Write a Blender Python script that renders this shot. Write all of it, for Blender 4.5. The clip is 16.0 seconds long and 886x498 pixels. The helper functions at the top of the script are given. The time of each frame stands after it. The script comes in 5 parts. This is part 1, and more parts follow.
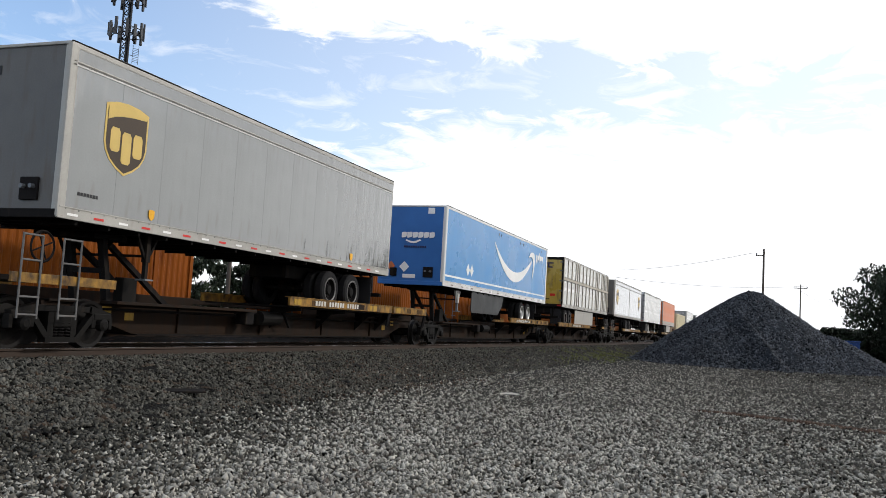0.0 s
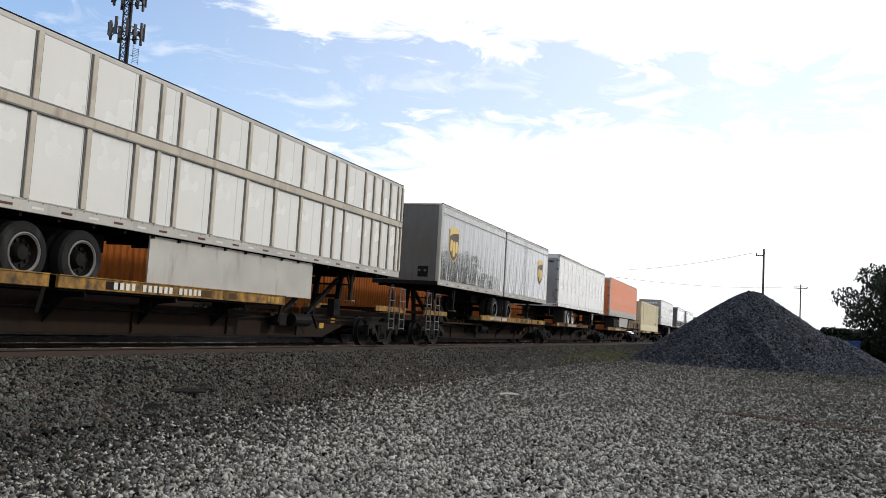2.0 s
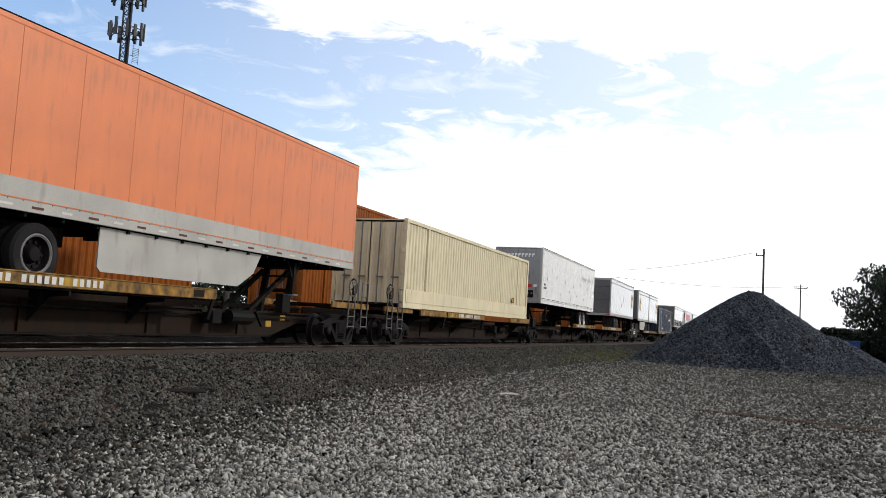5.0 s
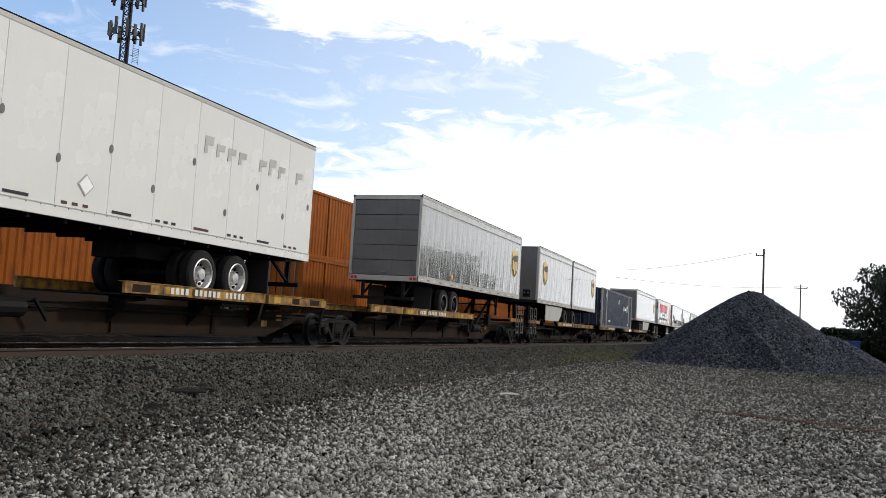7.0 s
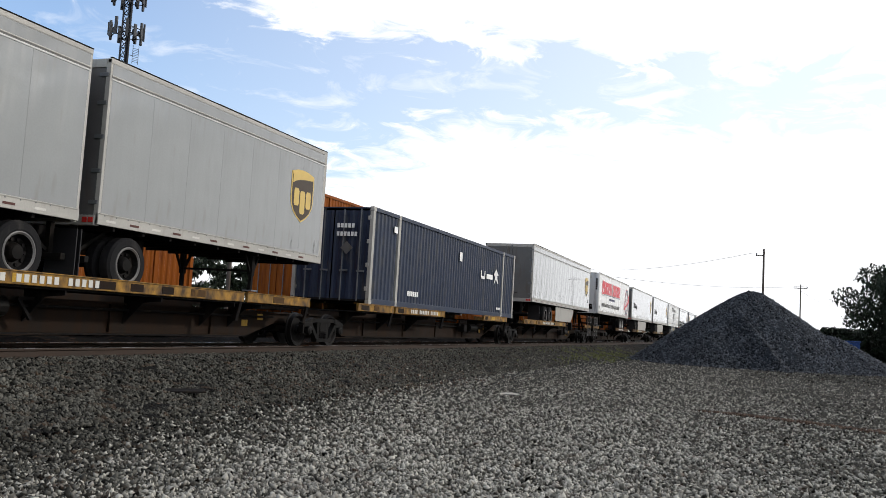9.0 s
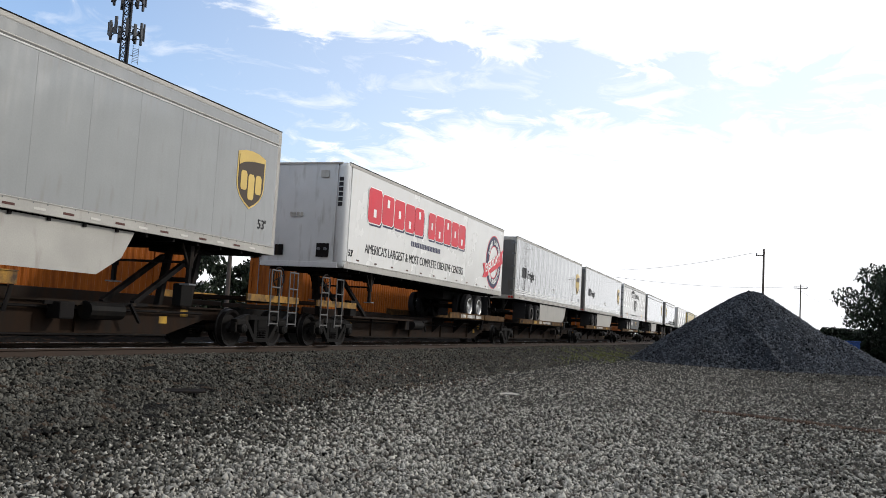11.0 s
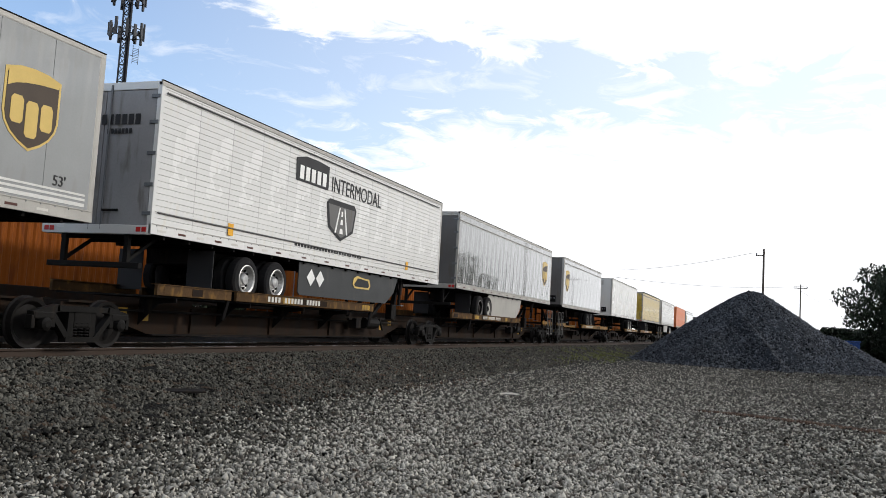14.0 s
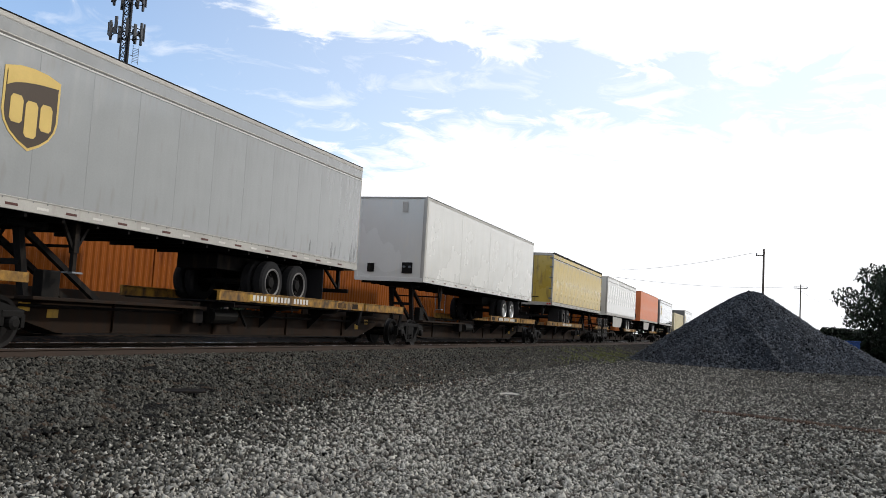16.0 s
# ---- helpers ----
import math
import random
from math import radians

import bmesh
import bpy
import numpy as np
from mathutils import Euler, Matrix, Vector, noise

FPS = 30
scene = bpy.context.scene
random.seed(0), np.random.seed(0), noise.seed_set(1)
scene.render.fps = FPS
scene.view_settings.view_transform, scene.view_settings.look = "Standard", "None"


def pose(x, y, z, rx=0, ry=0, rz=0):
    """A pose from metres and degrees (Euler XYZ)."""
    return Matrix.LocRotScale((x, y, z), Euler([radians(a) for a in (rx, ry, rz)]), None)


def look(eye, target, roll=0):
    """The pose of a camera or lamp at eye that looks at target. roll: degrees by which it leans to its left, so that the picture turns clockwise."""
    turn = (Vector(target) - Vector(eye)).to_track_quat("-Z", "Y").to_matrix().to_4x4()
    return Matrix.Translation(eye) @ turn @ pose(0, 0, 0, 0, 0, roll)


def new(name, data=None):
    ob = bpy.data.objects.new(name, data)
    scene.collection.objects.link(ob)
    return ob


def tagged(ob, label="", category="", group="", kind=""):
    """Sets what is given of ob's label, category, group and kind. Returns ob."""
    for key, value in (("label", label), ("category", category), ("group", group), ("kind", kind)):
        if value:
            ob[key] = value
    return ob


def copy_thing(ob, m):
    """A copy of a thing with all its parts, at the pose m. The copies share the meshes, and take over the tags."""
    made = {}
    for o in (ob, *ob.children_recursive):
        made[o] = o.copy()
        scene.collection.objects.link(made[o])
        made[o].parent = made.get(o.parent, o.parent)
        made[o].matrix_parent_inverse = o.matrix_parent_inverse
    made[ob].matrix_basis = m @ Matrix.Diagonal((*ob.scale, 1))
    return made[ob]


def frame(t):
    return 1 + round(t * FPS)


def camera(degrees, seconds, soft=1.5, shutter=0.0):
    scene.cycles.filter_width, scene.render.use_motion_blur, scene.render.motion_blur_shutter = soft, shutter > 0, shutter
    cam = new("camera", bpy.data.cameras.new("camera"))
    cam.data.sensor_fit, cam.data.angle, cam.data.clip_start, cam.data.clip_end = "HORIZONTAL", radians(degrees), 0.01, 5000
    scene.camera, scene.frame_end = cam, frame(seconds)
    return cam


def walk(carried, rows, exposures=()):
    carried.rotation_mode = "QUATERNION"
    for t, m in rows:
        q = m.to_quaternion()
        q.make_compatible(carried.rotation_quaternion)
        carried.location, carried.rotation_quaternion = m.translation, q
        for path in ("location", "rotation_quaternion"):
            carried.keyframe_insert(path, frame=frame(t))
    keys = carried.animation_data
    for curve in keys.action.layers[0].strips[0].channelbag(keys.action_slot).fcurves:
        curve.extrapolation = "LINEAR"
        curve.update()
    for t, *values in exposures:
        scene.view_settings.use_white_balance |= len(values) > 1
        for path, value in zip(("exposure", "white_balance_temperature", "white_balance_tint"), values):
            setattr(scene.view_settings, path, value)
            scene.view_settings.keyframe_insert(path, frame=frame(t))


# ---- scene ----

cam = camera(53.85, 16.0, soft=0.6)
EYE = (0.0, 0.0, 1.5)
AIM = (0.93689, 0.33921, 1.5 + 0.08466)
walk(cam, [(0.0, look(EYE, AIM, 3.3)), (16.0, look(EYE, AIM, 3.3))], [(0.0, 0.0, 6450, 10), (16.0, 0.0, 6450, 10)])

# ---- light ----
SUN_AZ, SUN_EL = 150.0, 28.0
world = bpy.data.worlds.new("sky_world")
scene.world = world
world.use_nodes = True
wn, wl = world.node_tree.nodes, world.node_tree.links
wn.clear()
w_out = wn.new("ShaderNodeOutputWorld")
w_bg = wn.new("ShaderNodeBackground")
w_bg.inputs["Strength"].default_value = 0.1
w_sky = wn.new("ShaderNodeTexSky")
w_sky.sky_type, w_sky.sun_disc = "NISHITA", False
w_sky.sun_elevation, w_sky.sun_rotation = radians(SUN_EL), radians(SUN_AZ)
w_sky.air_density, w_sky.dust_density = 1.0, 1.5
w_co = wn.new("ShaderNodeTexCoord")
w_sep = wn.new("ShaderNodeSeparateXYZ")
wl.new(w_co.outputs["Generated"], w_sep.inputs[0])


def wmath(op, a, b=0.0):
    n = wn.new("ShaderNodeMath")
    n.operation = op
    for i, q in enumerate((a, b)):
        if isinstance(q, (int, float)):
            n.inputs[i].default_value = q
        else:
            wl.new(q, n.inputs[i])
    return n.outputs[0]


# clouds lie on a high flat layer: the direction divided by its height
w_den = wmath("ADD", wmath("MAXIMUM", w_sep.outputs["Z"], 0.0), 0.12)
w_cmb = wn.new("ShaderNodeCombineXYZ")
wl.new(wmath("DIVIDE", w_sep.outputs["X"], w_den), w_cmb.inputs[0])
wl.new(wmath("DIVIDE", w_sep.outputs["Y"], w_den), w_cmb.inputs[1])
w_noise = wn.new("ShaderNodeTexNoise")
w_noise.inputs["Scale"].default_value = 0.95
w_noise.inputs["Detail"].default_value = 9.0
w_noise.inputs["Roughness"].default_value = 0.58
w_noise.inputs["Distortion"].default_value = 0.5
wl.new(w_cmb.outputs[0], w_noise.inputs["Vector"])
SUN_DIR = Vector((math.sin(radians(SUN_AZ)) * math.cos(radians(SUN_EL)), math.cos(radians(SUN_AZ)) * math.cos(radians(SUN_EL)), math.sin(radians(SUN_EL))))


def wrange(src, a, b, lo=0.0, hi=1.0, kind="LINEAR"):
    n = wn.new("ShaderNodeMapRange")
    n.interpolation_type = kind
    for i, q in enumerate((a, b, lo, hi), 1):
        n.inputs[i].default_value = q
    wl.new(src, n.inputs[0])
    return n.outputs[0]


w_wisp = wn.new("ShaderNodeTexNoise")
w_wisp.inputs["Scale"].default_value = 5.0
w_wisp.inputs["Detail"].default_value = 8.0
w_wisp.inputs["Roughness"].default_value = 0.62
w_wisp.inputs["Distortion"].default_value = 0.8
wl.new(w_cmb.outputs[0], w_wisp.inputs["Vector"])
# bearing and height of the direction, in degrees
w_az = wmath("MULTIPLY", wmath("ARCTAN2", w_sep.outputs["Y"], w_sep.outputs["X"]), 57.296)
w_el = wmath("MULTIPLY", wmath("ARCSINE", w_sep.outputs["Z"]), 57.296)
w_rough = wmath("ADD", wmath("MULTIPLY", wmath("SUBTRACT", w_noise.outputs["Fac"], 0.5), 5.0), wmath("MULTIPLY", wmath("SUBTRACT", w_wisp.outputs["Fac"], 0.5), 9.0))
# a cloud sheet overhead ends in a ragged edge; below it open sky, then a bright haze towards the horizon
w_bank = wrange(wmath("ADD", wmath("SUBTRACT", w_el, wrange(w_az, -30.0, 60.0, 13.6, 20.0)), w_rough), -0.9, 1.6, kind="SMOOTHSTEP")
# the unseen sheet high overhead is thinned to weaken its fill light
w_bank = wmath("MULTIPLY", w_bank, wrange(w_el, 26.0, 42.0, 1.0, 0.3))
w_haze = wrange(wmath("ADD", wmath("SUBTRACT", wrange(w_az, 20.0, 37.0, 13.4, 5.0), w_el), wmath("MULTIPLY", w_rough, 1.2)), -3.0, 2.0, kind="SMOOTHSTEP")
w_veil = wrange(w_az, 45.0, 2.0, 0.04, 0.58)
w_thick = wmath("ADD", wmath("MAXIMUM", wmath("MAXIMUM", w_bank, w_haze), w_veil), wmath("MULTIPLY", wrange(w_wisp.outputs["Fac"], 0.52, 0.78), 0.5))
w_ramp = wn.new("ShaderNodeClamp")
wl.new(w_thick, w_ramp.inputs[0])
w_mix = wn.new("ShaderNodeMixRGB")
wl.new(w_ramp.outputs[0], w_mix.inputs[0])
w_blue = wn.new("ShaderNodeMixRGB")
w_blue.blend_type = "MULTIPLY"
w_blue.inputs[0].default_value = 1.0
w_blue.inputs[2].default_value = (1.95, 2.10, 2.32, 1)
wl.new(w_sky.outputs[0], w_blue.inputs[1])
wl.new(w_blue.outputs[0], w_mix.inputs[1])
w_mix.inputs[2].default_value = (11.4, 11.5, 11.7, 1)
wl.new(w_mix.outputs[0], w_bg.inputs["Color"])
wl.new(w_bg.outputs[0], w_out.inputs["Surface"])

sun = new("sun", bpy.data.lights.new("sun", "SUN"))
sun.data.energy, sun.data.angle, sun.data.color = 1.95, radians(3.0), (1.0, 0.93, 0.83)
sun.matrix_world = look(SUN_DIR * 60, (0, 0, 0))


# ---- materials ----
def mat(name, col, rough=0.6, metal=0.0, var=0.12, scale=1.2, grain=40.0, bump=0.15, dirt=None, amount=0.0, streak=0.35,
        wave=0.0, island=0.0, cell=0.0, spec=0.25, coat=0.0):
    """Base colour with blotches and grain, streaked dirt, fine relief, and long vertical waves for sheet metal."""
    m = bpy.data.materials.new(name)
    m.use_nodes = True
    n, l = m.node_tree.nodes, m.node_tree.links
    b = n["Principled BSDF"]
    b.inputs["Metallic"].default_value = metal
    b.inputs["Specular IOR Level"].default_value = spec
    b.inputs["Coat Weight"].default_value = coat
    co = n.new("ShaderNodeTexCoord").outputs["Object"]

    def tex(kind, sc, detail=4.0, stretch=None):
        t = n.new(kind)
        t.inputs["Scale"].default_value = sc
        if kind == "ShaderNodeTexNoise":
            t.inputs["Detail"].default_value = detail
        if stretch:
            mp = n.new("ShaderNodeMapping")
            mp.inputs["Scale"].default_value = stretch
            l.new(co, mp.inputs[0])
            l.new(mp.outputs[0], t.inputs["Vector"])
        else:
            l.new(co, t.inputs["Vector"])
        return t

    def mix(fac, a, c, kind="MIX"):
        x = n.new("ShaderNodeMixRGB")
        x.blend_type = kind
        for i, q in enumerate((fac, a, c)):
            if isinstance(q, (int, float)):
                x.inputs[i].default_value = q
            elif isinstance(q, tuple):
                x.inputs[i].default_value = (*q, 1)
            else:
                l.new(q, x.inputs[i])
        return x.outputs[0]

    def ramp(src, p0, p1, v0=0.0, v1=1.0):
        r = n.new("ShaderNodeMapRange")
        r.inputs["From Min"].default_value, r.inputs["From Max"].default_value = p0, p1
        r.inputs["To Min"].default_value, r.inputs["To Max"].default_value = v0, v1
        l.new(src, r.inputs["Value"])
        return r.outputs[0]

    big = tex("ShaderNodeTexNoise", scale, 5.0)
    fine = tex("ShaderNodeTexNoise", grain, 3.0)
    lo, hi = tuple(c * (1 - var) for c in col), tuple(min(1.0, c * (1 + var)) for c in col)
    c = mix(ramp(big.outputs["Fac"], 0.3, 0.7), lo, hi)
    c = mix(ramp(fine.outputs["Fac"], 0.3, 0.7, 0.0, min(1.0, var * 2)), c, tuple(q * 0.6 for q in col))
    if island:
        g = n.new("ShaderNodeNewGeometry").outputs["Random Per Island"]
        v = ramp(g, 0.0, 1.0, 1 - island, 1 + island)
        k = n.new("ShaderNodeCombineXYZ")
        for i in range(3):
            l.new(v, k.inputs[i])
        c = mix(1.0, c, k.outputs[0], "MULTIPLY")
    if cell:
        vo = tex("ShaderNodeTexVoronoi", cell)
        c = mix(1.0, c, ramp(vo.outputs["Color"], 0.0, 1.0, 0.55, 1.35), "MULTIPLY")
    if dirt:
        st = tex("ShaderNodeTexNoise", 3.0, 6.0, (1.6, 1.6, streak))
        c = mix(ramp(st.outputs["Fac"], 0.62 - amount * 0.4, 0.85 - amount * 0.3), c, dirt)
    l.new(c, b.inputs["Base Color"])
    l.new(ramp(big.outputs["Fac"], 0.3, 0.7, max(0.03, rough - 0.08), min(1.0, rough + 0.1)), b.inputs["Roughness"])
    nb = n.new("ShaderNodeBump")
    nb.inputs["Strength"].default_value, nb.inputs["Distance"].default_value = bump, 0.01
    l.new(fine.outputs["Fac"], nb.inputs["Height"])
    last = nb
    if cell:
        vb = n.new("ShaderNodeBump")
        vb.inputs["Strength"].default_value, vb.inputs["Distance"].default_value = 0.9, 0.03
        vb.invert = True
        l.new(tex("ShaderNodeTexVoronoi", cell).outputs["Distance"], vb.inputs["Height"])
        l.new(nb.outputs[0], vb.inputs["Normal"])
        last = vb
    if wave:
        wv = n.new("ShaderNodeBump")
        wv.inputs["Strength"].default_value, wv.inputs["Distance"].default_value = wave, 0.05
        l.new(tex("ShaderNodeTexNoise", 2.2, 2.0, (1.0, 1.0, 0.28)).outputs["Fac"], wv.inputs["Height"])
        l.new(nb.outputs[0], wv.inputs["Normal"])
        last = wv
    l.new(last.outputs[0], b.inputs["Normal"])
    return m


GRIME = (0.10, 0.085, 0.07)
M = {}
M["grey_paint"] = mat("weathered_grey_paint", (0.195, 0.200, 0.192), 0.16, 0.35, 0.08, 0.7, 30, 0.03, (0.16, 0.15, 0.135), 0.08, wave=0.9, spec=1.0, coat=0.9)
M["grey_cap"] = mat("pale_grey_rail", (0.38, 0.37, 0.34), 0.45, 0.1, 0.12, dirt=(0.24, 0.22, 0.19), amount=0.15)
M["white_paint"] = mat("dusty_white_paint", (0.58, 0.58, 0.55), 0.24, 0.0, 0.05, 0.6, 30, 0.04, (0.60, 0.57, 0.50), 0.08, wave=0.30, spec=0.6)
M["white_clean"] = mat("white_paint", (0.64, 0.64, 0.62), 0.24, 0.0, 0.04, 0.6, 30, 0.03, (0.6, 0.57, 0.5), 0.06, wave=0.16, spec=0.6)
M["blue_paint"] = mat("sky_blue_paint", (0.058, 0.245, 0.53), 0.28, 0.0, 0.06, 0.6, 30, 0.05, (0.05, 0.20, 0.45), 0.08, wave=0.12, spec=0.5)
# Darker copy of the side blue: the front wall's shade is painted in.
M["blue_front"] = mat("shaded_blue_front", (0.035, 0.14, 0.40), 0.4, 0.0, 0.08)
M["yellow_paint"] = mat("faded_yellow_paint", (0.46, 0.33, 0.05), 0.3, 0.0, 0.15, dirt=(0.12, 0.08, 0.03), amount=0.2, wave=0.6, spec=0.7)
M["orange_paint"] = mat("faded_orange_paint", (0.62, 0.17, 0.05), 0.42, 0.0, 0.1, dirt=(0.35, 0.12, 0.05), amount=0.15, wave=0.2, spec=0.5)
# Grey for doors, ends and inner walls; the ends' shade is in this colour.
M["end_grey"] = mat("shaded_grey_paint", (0.28, 0.28, 0.285), 0.5, 0.0, 0.12, dirt=GRIME, amount=0.12)
# White toned down for a front wall, its shade held in the colour.
M["end_white"] = mat("shaded_white_end", (0.52, 0.53, 0.53), 0.45, 0.0, 0.08, dirt=(0.3, 0.29, 0.27), amount=0.12)
M["orange_box"] = mat("orange_container_paint", (0.24, 0.066, 0.0075), 0.55, 0.0, 0.12, 0.5, dirt=(0.12, 0.032, 0.008), amount=0.3, spec=0.1)
M["navy_paint"] = mat("navy_container_paint", (0.018, 0.028, 0.055), 0.42, 0.0, 0.2, dirt=(0.06, 0.06, 0.06), amount=0.2)
M["tan_paint"] = mat("cream_container_paint", (0.62, 0.55, 0.37), 0.5, 0.0, 0.1, dirt=(0.42, 0.35, 0.2), amount=0.2)
# Serves dark trim, and grey trailers' ends with shade put into the colour.
M["dark_grey"] = mat("dark_grey_trim_shaded_ends", (0.125, 0.123, 0.12), 0.5, 0.1, 0.15, dirt=GRIME, amount=0.15)
# Underbody metals: near-black colours include the shade below the decks.
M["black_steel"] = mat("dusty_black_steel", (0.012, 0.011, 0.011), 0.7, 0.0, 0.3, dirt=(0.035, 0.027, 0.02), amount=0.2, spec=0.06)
M["frame_grey"] = mat("dusty_shaded_truck_iron", (0.0095, 0.009, 0.0085), 0.55, 0.0, 0.3, dirt=(0.022, 0.017, 0.013), amount=0.15, spec=0.06)
M["wheel_steel"] = mat("worn_shaded_wheel_steel", (0.010, 0.009, 0.0085), 0.5, 0.0, 0.2, spec=0.08)
M["rubber"] = mat("dusty_tyre_rubber", (0.013, 0.013, 0.014), 0.8, 0.0, 0.3, grain=90, dirt=(0.04, 0.038, 0.035), amount=0.12, spec=0.12)
M["alloy"] = mat("polished_rim", (0.48, 0.48, 0.47), 0.4, 0.8, 0.25, 8.0)
# Spine brown, darkened in its colour with the shade under the loads.
M["car_brown"] = mat("shaded_rust_brown_spine_paint", (0.020, 0.0105, 0.0055), 0.7, 0.0, 0.35, 1.0, dirt=(0.012, 0.009, 0.007), amount=0.55, spec=0.1)
M["deck_rust"] = mat("rusty_deck_paint", (0.075, 0.042, 0.018), 0.7, 0.0, 0.4, 1.4, dirt=(0.22, 0.12, 0.03), amount=0.22, streak=1.2, spec=0.1)
M["car_yellow"] = mat("dirty_yellow_deck_paint", (0.34, 0.18, 0.028), 0.6, 0.0, 0.35, 1.4, dirt=(0.045, 0.026, 0.014), amount=0.62, streak=1.2)
M["rail_rust"] = mat("rusty_rail", (0.036, 0.023, 0.016), 0.7, 0.0, 0.25, 2.0)
M["rail_head"] = mat("polished_rail_head", (0.42, 0.41, 0.40), 0.25, 1.0, 0.1)
M["tie_wood"] = mat("old_sleeper_wood", (0.07, 0.055, 0.045), 0.9, 0.0, 0.35, 4.0, spec=0.06)
M["red"] = mat("red_vinyl", (0.55, 0.025, 0.02), 0.4)
M["lettering_red"] = mat("red_lettering", (0.60, 0.04, 0.06), 0.4)
M["navy"] = mat("navy_vinyl", (0.03, 0.03, 0.075), 0.4)
# Red reflector whose dimness at a slanting view is put into the colour.
M["dull_red"] = mat("dimmed_red_reflector", (0.07, 0.022, 0.016), 0.4)
M["dull_white"] = mat("dull_white_marks", (0.55, 0.54, 0.50), 0.5)
M["black"] = mat("black_vinyl", (0.015, 0.015, 0.017), 0.5)
M["white"] = mat("white_vinyl", (0.82, 0.82, 0.80), 0.4)
M["gold"] = mat("gold_vinyl", (0.60, 0.43, 0.13), 0.35, 0.0, 0.08, 2.5)
M["brown"] = mat("dark_brown_vinyl", (0.055, 0.038, 0.025), 0.4)
M["old_yellow"] = mat("old_yellow_paint", (0.44, 0.26, 0.03), 0.6, 0.0, 0.3, dirt=(0.06, 0.04, 0.02), amount=0.4)
M["amber"] = mat("amber_label", (0.75, 0.38, 0.02), 0.4)
# Base kept dark so that shaded gaps between loose stones are painted in.
M["ground"] = mat("packed_gravel_dark_gaps", (0.032, 0.030, 0.025), 0.9, 0.0, 0.22, 0.35, 25, 0.5, (0.045, 0.028, 0.020), 0.22, 1.6, cell=26.0, spec=0.06)
M["brown_stone"] = mat("rust_brown_stone", (0.095, 0.064, 0.048), 0.9, 0.0, 0.3, 0.6, 40, 0.3, island=0.5, spec=0.06)
# dark stones strewn from the bank thin out over the yard
gn, gl = M["ground"].node_tree.nodes, M["ground"].node_tree.links
g_base = gn["Principled BSDF"].inputs["Base Color"]
g_src = g_base.links[0].from_socket
g_co = gn.new("ShaderNodeTexCoord")
g_sep = gn.new("ShaderNodeSeparateXYZ")
gl.new(g_co.outputs["Object"], g_sep.inputs[0])
g_ns = gn.new("ShaderNodeTexNoise")
g_ns.inputs["Scale"].default_value = 0.7
gl.new(g_co.outputs["Object"], g_ns.inputs["Vector"])
g_sum = gn.new("ShaderNodeMath")
g_sum.operation = "MULTIPLY_ADD"
gl.new(g_ns.outputs["Fac"], g_sum.inputs[0])
g_sum.inputs[1].default_value = 5.0
gl.new(g_sep.outputs["Y"], g_sum.inputs[2])
g_map = gn.new("ShaderNodeMapRange")
g_map.inputs["From Min"].default_value, g_map.inputs["From Max"].default_value = 7.0, 10.6
gl.new(g_sum.outputs[0], g_map.inputs["Value"])
g_mix = gn.new("ShaderNodeMixRGB")
gl.new(g_map.outputs[0], g_mix.inputs[0])
gl.new(g_src, g_mix.inputs[1])
g_mix.inputs[2].default_value = (0.009, 0.009, 0.008, 1)
gl.new(g_mix.outputs[0], g_base)
# Bed colour carries the shade between the stones and under the train.
M["ballast"] = mat("ballast_bed_dark_gaps", (0.009, 0.009, 0.0085), 0.9, 0.0, 0.3, 0.6, 25, 0.6, (0.07, 0.045, 0.03), 0.2, 1.6, cell=16.0, spec=0.06)
M["stone"] = mat("yard_gravel_stone", (0.292, 0.280, 0.244), 0.85, 0.0, 0.25, 0.4, 40, 0.3, (0.11, 0.075, 0.06), 0.12, 1.6, island=0.75, spec=0.06)
M["ballast_stone"] = mat("ballast_stone", (0.064, 0.062, 0.053), 0.85, 0.0, 0.25, 0.6, 40, 0.3, (0.09, 0.06, 0.04), 0.15, 1.6, island=1.0, spec=0.06)
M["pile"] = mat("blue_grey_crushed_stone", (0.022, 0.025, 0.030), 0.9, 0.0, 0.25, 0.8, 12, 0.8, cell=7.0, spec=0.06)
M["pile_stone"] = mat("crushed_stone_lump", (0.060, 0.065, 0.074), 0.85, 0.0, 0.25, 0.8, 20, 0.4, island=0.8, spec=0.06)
M["leaf"] = mat("dark_leaf", (0.014, 0.023, 0.010), 0.6, 0.0, 0.3, 0.5, 6, 0.1, island=0.5)
M["grass"] = mat("dry_grass", (0.12, 0.13, 0.045), 0.8, 0.0, 0.3, 1.0, 8, 0.1, island=0.4)
M["bark"] = mat("rough_bark", (0.07, 0.052, 0.04), 0.9, 0.0, 0.3, 2.0)
M["pole_wood"] = mat("weathered_pole_wood", (0.085, 0.07, 0.06), 0.9, 0.0, 0.3, 2.0)
M["galv"] = mat("dull_galvanised_steel", (0.17, 0.18, 0.19), 0.55, 0.5, 0.2)
M["tower_grey"] = mat("tower_steel", (0.04, 0.042, 0.048), 0.5, 0.4, 0.2)
M["antenna"] = mat("antenna_housing", (0.06, 0.063, 0.07), 0.5, 0.0, 0.15)
M["skirt_dark"] = mat("charcoal_skirt_panel", (0.035, 0.037, 0.038), 0.4, 0.0, 0.12, dirt=(0.06, 0.055, 0.05), amount=0.12)
M["post_beige"] = mat("grimy_beige_post", (0.42, 0.38, 0.31), 0.5, 0.0, 0.15, dirt=(0.2, 0.16, 0.12), amount=0.2)
M["bin_blue"] = mat("blue_bin_paint", (0.014, 0.045, 0.16), 0.5, 0.0, 0.15)
